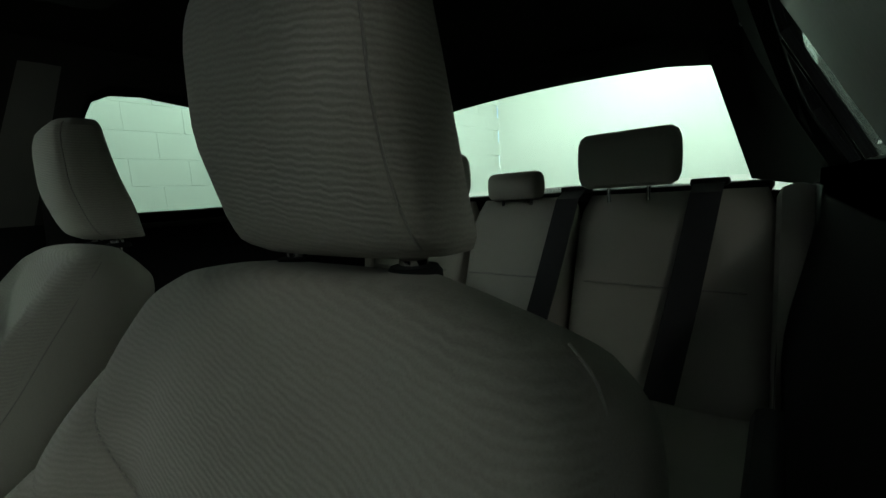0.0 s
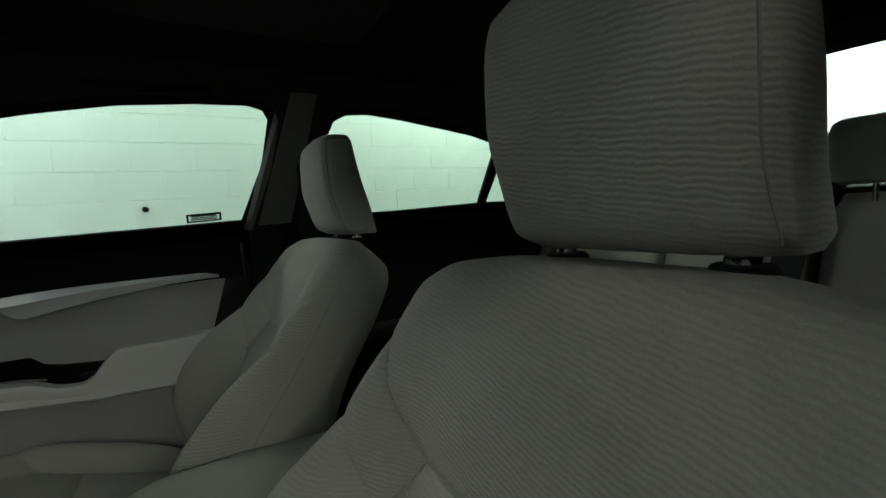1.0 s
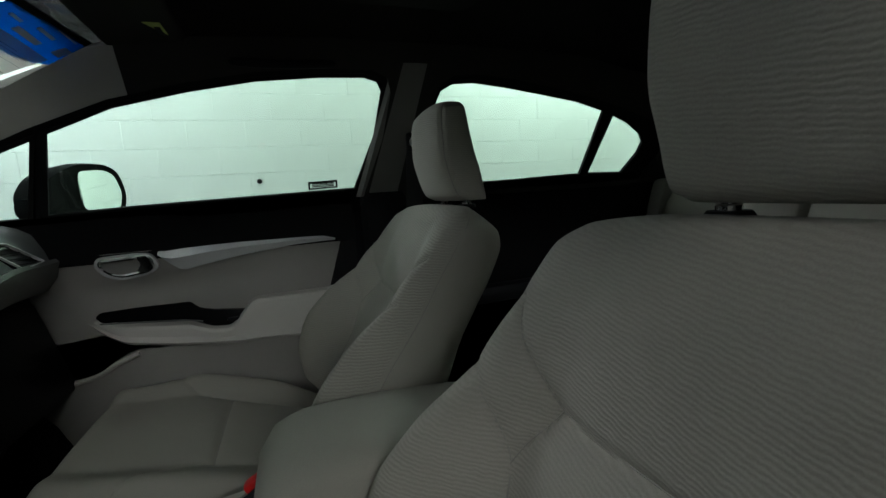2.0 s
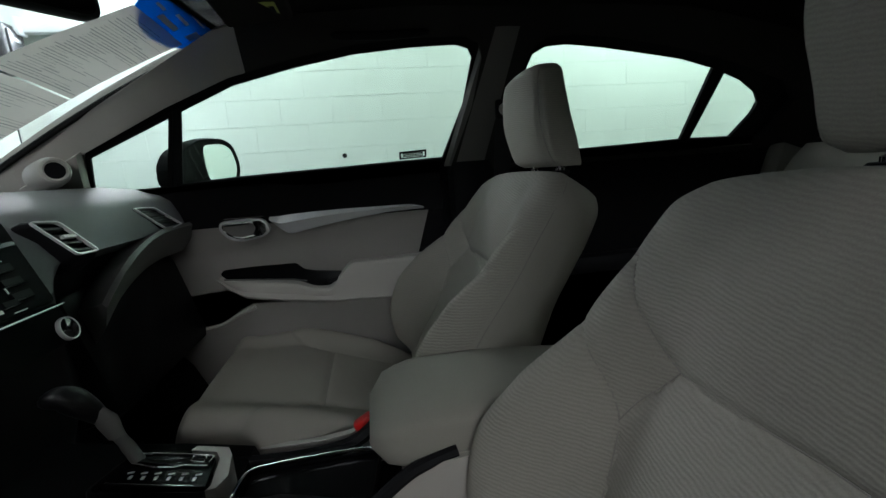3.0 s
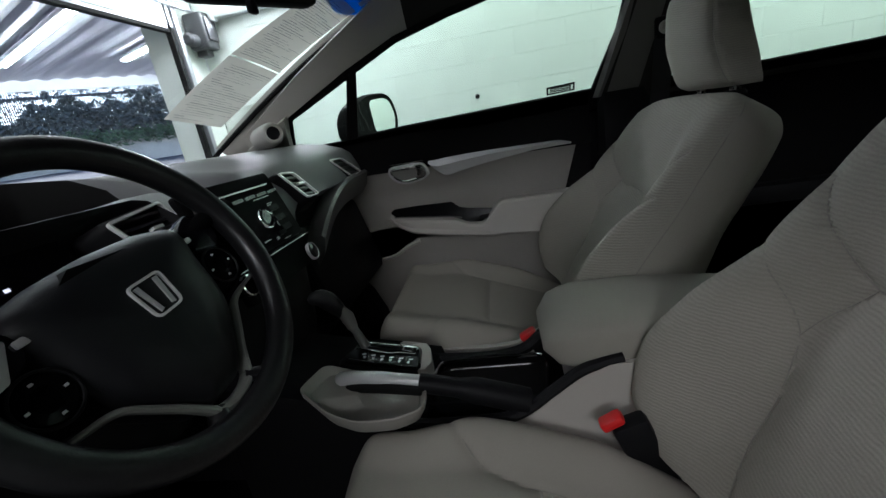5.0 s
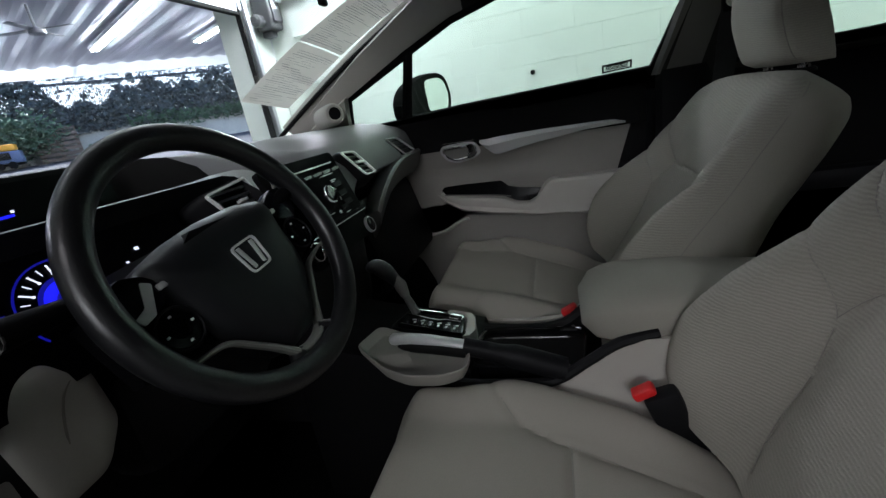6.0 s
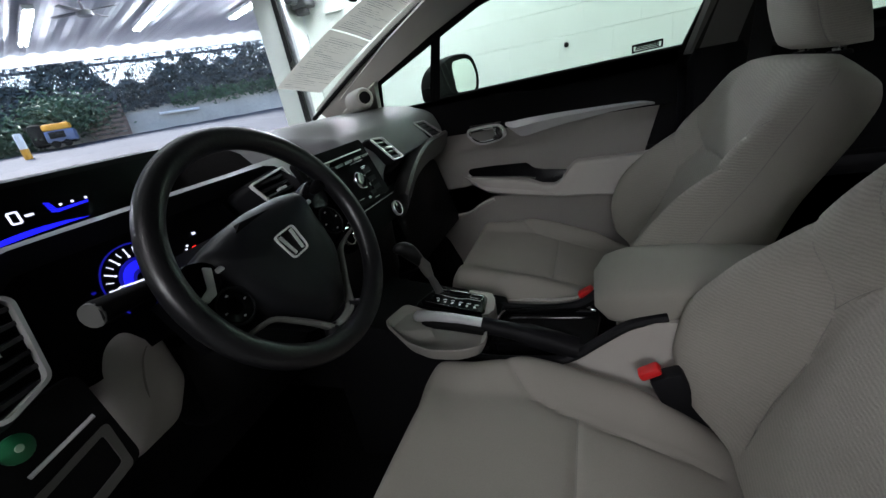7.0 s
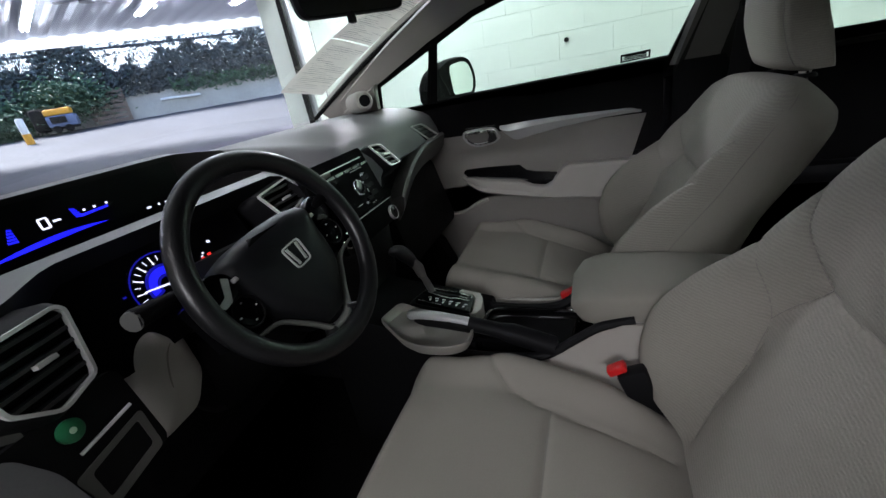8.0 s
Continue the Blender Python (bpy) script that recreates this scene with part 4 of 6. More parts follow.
def vent(origin, u, v, outline, slats, label="silver-edged air vent", rim=0.0036, knob=True):
    """An air vent in a plane: chrome rim, dark well, slats across it and a thumb tab."""
    o = Vector(origin)
    place = plane_at(o, u, v)
    out = rounded(outline, 0.008)
    v0 = part("vent_rim", ring_slab(out, inset(out, rim), place, 0.007), M_SILVER, dash, label)
    n = Vector(u).normalized().cross(Vector(v).normalized())
    part("vent_shell", loft([[place(a, b, w) for a, b in lp] for lp, w in ((out, 0.002), (inset(out, -0.006), -0.008), (inset(out, -0.010), -0.05))], False), M_BLACK, v0, "black vent surround")
    part("vent_well", slab(inset(out, rim * 0.5), [], plane_at(o - n * 0.020, u, v), 0.004), M_FASCIA, v0)
    ins = inset(outline, rim)
    lo, hi = min(p[1] for p in ins), max(p[1] for p in ins)
    for k in range(slats):
        b = mix(lo, hi, (k + 0.7) / (slats + 0.4))
        xs = []
        for i in range(len(ins)):
            p, q = ins[i - 1], ins[i]
            if (p[1] - b) * (q[1] - b) < 0:
                xs.append(p[0] + (q[0] - p[0]) * (b - p[1]) / (q[1] - p[1]))
        if len(xs) < 2:
            continue
        a0, a1 = min(xs), max(xs)
        bm = slab([(a0, b - 0.002), (a1, b - 0.002), (a1, b + 0.002), (a0, b + 0.002)], [], plane_at(o - n * 0.010, u, v), 0.012)
        part("slat", bm, M_SLAT, v0, smooth=False)
    if knob:
        cx, cy = sum(p[0] for p in ins) / len(ins), sum(p[1] for p in ins) / len(ins)
        part("vent_tab", slab([(cx - 0.010, cy - 0.0022), (cx + 0.010, cy - 0.0022), (cx + 0.010, cy + 0.0022), (cx - 0.010, cy + 0.0022)], [], plane_at(o + n * 0.004, u, v), 0.008), M_SILVER, v0, smooth=False)
    return v0


# passenger end, centre right, centre left, driver's end
vent((0.565, 0.955, 0.903), (1, -0.12, -0.02), (0, 0.42, 1), [(-.071, .026), (0, .024), (.071, -.030), (-.002, -.040)], 4, rim=0.0024, knob=False)
vent((0.207, 0.930, 0.897), (1, -0.25, -0.1), (0, 0.5, 1), [(-.038, .034), (.008, .034), (.038, -.027), (-.005, -.031)], 4, rim=0.0026)
vent((-0.155, 0.972, 0.903), (1, 0.1, 0), (0, 0.5, 1), [(-.055, .024), (.050, .034), (.061, -.018), (.008, -.030), (-.033, -.026)], 4)
vent((-0.611, 0.909, 0.869), (1, 0.25, 0), (0.02, 0.22, 1), [(.064, .046), (.053, -.027), (.008, -.038), (-.030, -.012), (-.040, .050), (.056, .054)], 6, rim=0.0038)

# instrument dials behind the wheel
cl = thing("instrument_cluster", -0.37, 1.01, 0.80, "blue-lit dial with white marks behind the wheel", "instrument cluster")
cp = plane_at((-0.404, 0.985, 0.862), (1, 0, 0), (0, 0.42, 1))
DS = 0.74      # dial size
part("cluster_face", slab(rounded([(-0.15, -0.075), (0.16, -0.075), (0.16, 0.075), (-0.15, 0.075)], 0.03), [], plane_at((-0.395, 0.992, 0.862), (1, 0, 0), (0, 0.42, 1)), 0.004), M_GLOSS, cl)
M_BLUE = glow("blue_dial_light", (0.015, 0.015, 1.0), 0.32)
M_DEEP = glow("deep_blue_ring", (0.02, 0.02, 0.8), 0.07)
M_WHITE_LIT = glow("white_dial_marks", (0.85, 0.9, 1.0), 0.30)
M_RED_LIT = glow("red_warning_light", (1.0, 0.03, 0.02), 0.35)


def arc_pts(r, a0, a1, n):
    r *= DS
    return [(r * math.cos(mix(a0, a1, i / n)), r * math.sin(mix(a0, a1, i / n))) for i in range(n + 1)]


def arc_band(r0, r1, a0, a1, n=28):
    return arc_pts(r1, a0, a1, n) + arc_pts(r0, a1, a0, n)


part("dial_ring", slab(arc_band(0.0655, 0.068, radians(50), radians(212), 40), [], cp, 0.001), M_DEEP, cl, "thin blue dial rim", smooth=False)
part("dial_glow", slab(arc_band(0.016, 0.042, radians(50), radians(205)), [], cp, 0.0005), M_DEEP, cl)
part("dial_glow", slab(arc_band(0.022, 0.036, radians(62), radians(192)), [], cp, 0.0008), M_BLUE, cl, "glowing blue crescent", smooth=False)
for k in range(9):
    a = radians(200 - k * 27)
    long = 0.011
    d, e = Vector((math.cos(a), math.sin(a))), Vector((-math.sin(a), math.cos(a)))
    p0, p1 = d * (DS * 0.061 - long), d * (DS * 0.061)
    part("dial_mark", slab([(p0.x + 0.0015 * math.cos(0.785 * i), p0.y + 0.0015 * math.sin(0.785 * i)) for i in range(8)], [], cp, 0.001), M_WHITE_LIT, cl, smooth=False)
    part("dial_mark", slab([tuple(p0 - e * 0.0006), tuple(p1 - e * 0.0008), tuple(p1 + e * 0.0008), tuple(p0 + e * 0.0006)], [], cp, 0.001), M_WHITE_LIT, cl, smooth=False)
    a2 = a - radians(13.5)
    d, e = Vector((math.cos(a2), math.sin(a2))), Vector((-math.sin(a2), math.cos(a2)))
    p0, p1 = d * (DS * 0.050), d * (DS * 0.060)
    if k < 8:
        part("dial_tick", slab([tuple(p0 - e * 0.0004), tuple(p1 - e * 0.0004), tuple(p1 + e * 0.0004), tuple(p0 + e * 0.0004)], [], cp, 0.001), M_WHITE_LIT, cl, smooth=False)
a = radians(171)
d, e = Vector((math.cos(a), math.sin(a))), Vector((-math.sin(a), math.cos(a)))
part("needle", slab([tuple(e * 0.0013), tuple(d * 0.034 + e * 0.0009), tuple(d * 0.034 - e * 0.0009), tuple(e * -0.0013)], [], cp, 0.0018), M_WHITE_LIT, cl, "white needle near zero", smooth=False)
for (u, v), mm, sz in (((0.069, -0.001), M_RED_LIT, 0.005), ((0.066, 0.008), M_RED_LIT, 0.0028), ((0.078, 0.010), M_RED_LIT, 0.0028), ((0.060, -0.005), M_WHITE_LIT, 0.0022), ((0.064, 0.006), M_WHITE_LIT, 0.0014), ((0.066, 0.012), M_WHITE_LIT, 0.0014), ((0.070, 0.016), M_WHITE_LIT, 0.0016), ((0.090, 0.028), M_WHITE_LIT, 0.0026), ((-0.058, 0.012), M_DEEP, 0.002)):
    part("warning_light", slab([(u - sz, v - sz * 0.7), (u + sz, v - sz * 0.7), (u + sz, v + sz * 0.7), (u - sz, v + sz * 0.7)], [], cp, 0.001), mm, cl, smooth=False)

# upper display with speed read-out
dp = plane_at((-0.340, 1.336, 0.945), (1, 0, 0), (0, 0.12, 1))
disp = thing("speed_display", -0.32, 1.36, 0.925, "dark upper display with blue bars and a white zero", "display")
part("display_glass", slab(rounded([(-0.28, -0.085), (0.28, -0.085), (0.28, 0.046), (-0.28, 0.046)], 0.01), [], dp, 0.004), M_GLOSS, disp)
dq = plane_at((-0.340, 1.331, 0.945), (1, 0, 0), (0, 0.12, 1))
zero = rounded([(-0.008, -0.0105), (0.008, -0.0105), (0.008, 0.0105), (-0.008, 0.0105)], 0.004)
part("zero_digit", ring_slab(zero, inset(zero, 0.0030), dq, 0.002), M_WHITE_LIT, disp, "white lit figure zero", smooth=False)
part("unit_bar", slab([(0.014, -0.003), (0.026, -0.003), (0.026, 0.001), (0.014, 0.001)], [], dq, 0.002), M_WHITE_LIT, disp, smooth=False)
bow = [(mix(-0.11, 0.10, i / 12), -0.046 + 0.026 * math.sin(math.pi * (0.08 + 0.62 * i / 12)) - 0.006 * (i / 12)) for i in range(13)]
part("blue_arc", slab(bow + [(u, v - 0.009 * math.sin(math.pi * (12 - i) / 12)) for i, (u, v) in enumerate(reversed(bow))][1:-1], [], dq, 0.002), M_BLUE, disp, "glowing blue arc", smooth=False)
for k in range(5):
    part("blue_bar", slab([(0.050 - 0.001 * k, -0.007 + 0.004 * k), (0.062 - 0.002 * k, -0.009 + 0.004 * k), (0.062 - 0.002 * k, -0.0065 + 0.004 * k), (0.050 - 0.001 * k, -0.0045 + 0.004 * k)], [], dq, 0.002), M_BLUE, disp, smooth=False)
    part("blue_bar", slab([(-0.060 + 0.002 * k, -0.015 + 0.005 * k), (-0.046, -0.016 + 0.005 * k), (-0.046, -0.0125 + 0.005 * k), (-0.060 + 0.002 * k, -0.0115 + 0.005 * k)], [], dq, 0.002), M_BLUE, disp, smooth=False)
part("blue_scale", slab([(0.060, -0.009), (0.110, -0.006), (0.110, -0.002), (0.060, -0.004)], [], dq, 0.002), M_BLUE, disp, smooth=False)
for u in (0.066, 0.085, 0.108):
    part("scale_mark", slab([(u, 0.000), (u + 0.004, 0.000), (u + 0.004, 0.004), (u, 0.004)], [], dq, 0.002), M_WHITE_LIT, disp, smooth=False)

for u, w in ((0.178, 0.010), (0.205, 0.004), (0.222, 0.024)):
    part("small_mark", slab([(u, -0.037), (u + w, -0.037), (u + w, -0.033), (u, -0.033)], [], dq, 0.001), M_WHITE_LIT, disp, smooth=False)

# radio and heater controls
rp = plane_at((-0.008, 0.918, 0.868), (1, 0, 0), (0, 0.42, 1))
radio = thing("radio", 0, 0.93, 0.80, "gloss black radio with a silver-ringed knob", "radio")
part("fascia", slab(rounded([(-0.115, -0.055), (0.115, -0.055), (0.125, 0.075), (-0.12, 0.075)], 0.01), [], plane_at((-0.008, 0.926, 0.868), (1, 0, 0), (0, 0.42, 1)), 0.01), M_FASCIA, radio)
rot = Matrix.Translation((0.014, 0.912, 0.867)) @ pose(0, 0, 0, 67, 0, 0)
knob = part("volume_knob", lathe([(0.0185, 0), (0.0185, 0.008), (0.0178, 0.0092), (0.0165, 0.0088)], rot, 28, False), M_CHROME, radio, "chrome-ringed volume knob")
part("knob_cap", lathe([(0.0166, 0.0), (0.0166, 0.009), (0.012, 0.0105), (0.001, 0.0105)], rot, 24), M_PIANO, knob, "gloss black knob face")
for u, v, w, h in ((-0.085, 0.012, 0.03, 0.010), (-0.085, -0.008, 0.03, 0.010), (-0.085, -0.028, 0.03, 0.010), (0.068, 0.012, 0.03, 0.010), (0.068, -0.008, 0.03, 0.010), (0.068, -0.028, 0.03, 0.010), (-0.045, 0.032, 0.022, 0.008), (0.045, -0.034, 0.022, 0.008)):
    b = part("button", slab([(u - w / 2, v - h / 2), (u + w / 2, v - h / 2), (u + w / 2, v + h / 2), (u - w / 2, v + h / 2)], [], plane_at((-0.008, 0.914, 0.868), (1, 0, 0), (0, 0.42, 1)), 0.006), M_BLACK, radio, smooth=False)
    part("button_mark", slab([(u - w * 0.4, v - h * 0.45), (u + w * 0.2, v - h * 0.45), (u + w * 0.2, v - h * 0.30), (u - w * 0.4, v - h * 0.30)], [], plane_at((-0.008, 0.9125, 0.868), (1, 0, 0), (0, 0.42, 1)), 0.002), M_PILLAR, b, smooth=False)
part("disc_slot", slab([(-0.10, 0.056), (0.10, 0.056), (0.10, 0.0578), (-0.10, 0.0578)], [], plane_at((-0.008, 0.915, 0.868), (1, 0, 0), (0, 0.42, 1)), 0.004), M_SILVER, radio, "silver line over the disc slot", smooth=False)
part("slot_lip", slab([(-0.105, 0.046), (-0.035, 0.048), (-0.030, 0.0555), (-0.10, 0.0545)], [], plane_at((-0.008, 0.915, 0.868), (1, 0, 0), (0, 0.42, 1)), 0.004), M_PILLAR, radio, "grey slot lip", smooth=False)
for u, v, w, h in ((-0.042, 0.018, 0.007, 0.009), (0.050, 0.004, 0.022, 0.0014), (0.058, -0.014, 0.0014, 0.014), (0.030, -0.040, 0.007, 0.005), (-0.075, 0.036, 0.03, 0.0012), (0.06, 0.036, 0.05, 0.0012), (0.0, -0.036, 0.02, 0.0012)):
    part("printed_mark", slab([(u - w / 2, v - h / 2), (u + w / 2, v - h / 2), (u + w / 2, v + h / 2), (u - w / 2, v + h / 2)], [], plane_at((-0.008, 0.9145, 0.868), (1, 0, 0), (0, 0.42, 1)), 0.001), M_SATIN, radio, smooth=False)
part("fascia_edge", slab([(-0.115, -0.0605), (0.115, -0.0605), (0.115, -0.0590), (-0.115, -0.0590)], [], rp, 0.01), M_SILVER, radio, smooth=False)
heater = thing("heater_controls", 0.0, 0.92, 0.74, "black heater panel with silver-ringed knob", "heater controls")
hq = plane_at((0.0, 0.902, 0.785), (1, 0, 0), (0, 0.30, 1))
part("panel", slab(rounded([(-0.11, -0.03), (0.12, -0.03), (0.12, 0.028), (-0.11, 0.028)], 0.008), [], plane_at((0.0, 0.908, 0.785), (1, 0, 0), (0, 0.30, 1)), 0.012), M_FASCIA, heater)
rot = Matrix.Translation((0.093, 0.882, 0.781)) @ pose(0, 0, 0, 73, 0, 0)
k2 = part("temperature_knob", lathe([(0.0175, 0), (0.0175, 0.005), (0.0168, 0.0064), (0.0152, 0.006)], rot, 24, False), M_SILVER, heater, "silver-ringed temperature knob")
part("knob_cap", lathe([(0.0153, 0.0), (0.0153, 0.006), (0.010, 0.009), (0.001, 0.009)], rot, 20), M_PIANO, k2)
part("trim_line", slab([(-0.10, -0.028), (0.045, -0.028), (0.052, -0.010), (0.056, 0.018), (0.052, 0.018), (0.047, -0.009), (0.043, -0.0255), (-0.10, -0.0255)], [], hq, 0.004), M_SILVER, heater, "thin silver trim line", smooth=False)

for k in range(6):
    u = -0.095 + 0.036 * k
    part("preset_key", slab(rounded([(u, 0.0385), (u + 0.030, 0.0395), (u + 0.030, 0.0455), (u, 0.0445)], 0.001, 2), [], plane_at((-0.008, 0.9145, 0.868), (1, 0, 0), (0, 0.42, 1)), 0.004), M_PIANO, radio, "gloss black preset key", smooth=False)
for u, v, w in ((0.062, 0.022, 0.018), (0.062, 0.019, 0.010), (-0.070, 0.020, 0.014), (0.072, -0.024, 0.012), (-0.066, -0.022, 0.010), (-0.05, -0.045, 0.02), (0.045, -0.047, 0.02)):
    part("printed_mark", slab([(u, v), (u + w, v), (u + w, v + 0.0012), (u, v + 0.0012)], [], plane_at((-0.008, 0.9135, 0.868), (1, 0, 0), (0, 0.42, 1)), 0.001), M_SATIN, radio, smooth=False)

# driver's lower panel with green button and silver line
lp = plane_at((-0.583, 0.928, 0.801), (1, 0.12, 0), (0, 0.25, 1))
sp = thing("switch_bank", -0.56, 0.93, 0.74, "black switch panel with a green button and silver line", "switch panel")
part("panel", slab(rounded([(-0.10, -0.085), (0.050, -0.085), (0.048, 0.024), (-0.10, 0.02)], 0.012), [], plane_at((-0.583, 0.936, 0.801), (1, 0.12, 0), (0, 0.25, 1)), 0.012), M_BLACK, sp)
rot = Matrix.Translation((-0.601, 0.922, 0.802)) @ pose(0, 0, 0, 76, 0, 7)
part("economy_button", lathe([(0.0125, 0), (0.0125, 0.004), (0.010, 0.006), (0.001, 0.007)], rot, 20), material("green_button", (0.02, 0.22, 0.09), 0.35, scale=150, vary=0.06, bump=0), sp, "round green button")
part("button_mark", lathe([(0.0035, 0.007), (0.003, 0.0076)], rot, 12), material("pale_green_mark", (0.45, 0.7, 0.5), 0.5, scale=100, bump=0), sp)
part("silver_line", sweep([(-0.607, 0.912, 0.7775), (-0.549, 0.912, 0.790)], 0.0022, 8), M_SILVER, sp, "thin bright trim line")
box = rounded([(0.034, -0.039), (0.033, -0.073), (-0.028, -0.083), (-0.028, -0.049)], 0.005)
part("box_frame", ring_slab(rounded([(0.043, -0.031), (0.040, -0.082), (-0.034, -0.094), (-0.042, -0.044)], 0.006), box, lp, 0.006), M_PILLAR, sp, "grey frame round the coin box")
part("coin_box", slab(box, [], plane_at((-0.583, 0.930, 0.801), (1, 0.12, 0), (0, 0.25, 1)), 0.004), M_GLOSS, sp, "black coin box lid")
part("box_catch", slab(rounded([(-0.014, -0.072), (-0.006, -0.070), (-0.006, -0.062), (-0.014, -0.064)], 0.002), [], lp, 0.004), M_GREY, sp)
part("end_trim", slab(rounded([(-0.12, 0.035), (-0.070, 0.022), (-0.050, -0.02), (-0.044, -0.07), (-0.05, -0.13), (-0.12, -0.13)], 0.012), [], plane_at((-0.583, 0.920, 0.801), (1, 0.12, 0), (0, 0.25, 1)), 0.012), M_DASH, sp, "charcoal end of the lower dash")
part("side_switch", slab(rounded([(-0.062, 0.040), (-0.046, 0.030), (-0.046, 0.020), (-0.062, 0.028)], 0.003), [], lp, 0.004), M_GREY, sp)
# knee panel under the column
kp = plane_at((-0.594, 0.966, 0.816), (1, 0.12, 0), (0, 0.25, 1))
ko = rounded([(0.132, 0.018), (0.104, 0.008), (0.082, -0.016), (0.070, -0.045), (0.066, -0.080), (0.066, -0.122), (0.13, -0.122), (0.165, -0.085), (0.168, -0.020)], 0.012)
kc = Vector((0.120, -0.060))
part("knee_panel", loft([[kp(mix(kc.x, u, k), mix(kc.y, v, k), w) for u, v in ko] for w, k in ((-0.03, 1.0), (-0.004, 1.0), (0.004, 0.97), (0.010, 0.90), (0.016, 0.75), (0.020, 0.5), (0.021, 0.2))]), M_TRIM, dash, "grey rounded lower dash panel")
part("knee_seam", sweep(curve_pts([kp(0.152, -0.018, 0.012), kp(0.125, -0.030, 0.021), kp(0.108, -0.062, 0.021), kp(0.100, -0.11, 0.012)], 5), 0.0012, 6), M_SEAM, dash)
part("column_panel", rbox(-0.30, 1.02, 0.70, 0.26, 0.12, 0.16, 0.04), M_BLACK, dash)

# ---- steering wheel ----
WC, TILT_W, YAW_W, ROLL_W, WR = Vector((-0.345, 0.812, 0.872)), radians(25), radians(-4), radians(8), 0.1415
flat_u = Vector((math.cos(YAW_W), math.sin(YAW_W), 0))
flat_v = Vector((-math.sin(YAW_W) * math.sin(TILT_W), math.cos(YAW_W) * math.sin(TILT_W), math.cos(TILT_W)))
wu, wv = flat_u * math.cos(ROLL_W) + flat_v * math.sin(ROLL_W), flat_v * math.cos(ROLL_W) - flat_u * math.sin(ROLL_W)
wn_ = wu.cross(wv)          # towards the driver


def wp(u, v, w=0.0):
    return WC + wu * u + wv * v + wn_ * w


sw_ = thing("steering_wheel", -0.345, 0.86, 0.80, "black leather steering wheel with grey spokes and emblem", "steering wheel")
rim_pts = [wp(0.002 + WR * math.cos(2 * math.pi * i / 96), 0.007 + WR * math.sin(2 * math.pi * i / 96)) for i in range(96)]
part("rim", sweep(rim_pts, 0.0142, 20, loop=True), M_LEATHER, sw_, "black leather rim")
pad = [(-.092, .040), (-.084, .050), (-.05, .058), (0, .061), (.05, .058), (.084, .050), (.092, .040), (.084, .012), (.080, -.020), (.073, -.046), (.062, -.062), (.044, -.082), (.026, -.103), (.018, -.107), (-.018, -.107), (-.026, -.103), (-.044, -.082), (-.062, -.062), (-.073, -.046), (-.080, -.020), (-.084, .012)]
pad = rounded(pad, 0.008, 3)
rings = [[wp(u * k, -0.02 + (v + 0.02) * k, w) for u, v in pad] for w, k in ((-0.05, 1.0), (-0.022, 1.0), (-0.016, 0.985), (-0.009, 0.95), (-0.002, 0.88), (0.004, 0.76), (0.008, 0.60), (0.010, 0.40), (0.0105, 0.15))]
part("airbag_cover", loft(rings), M_HUB, sw_, "black grained airbag cover")
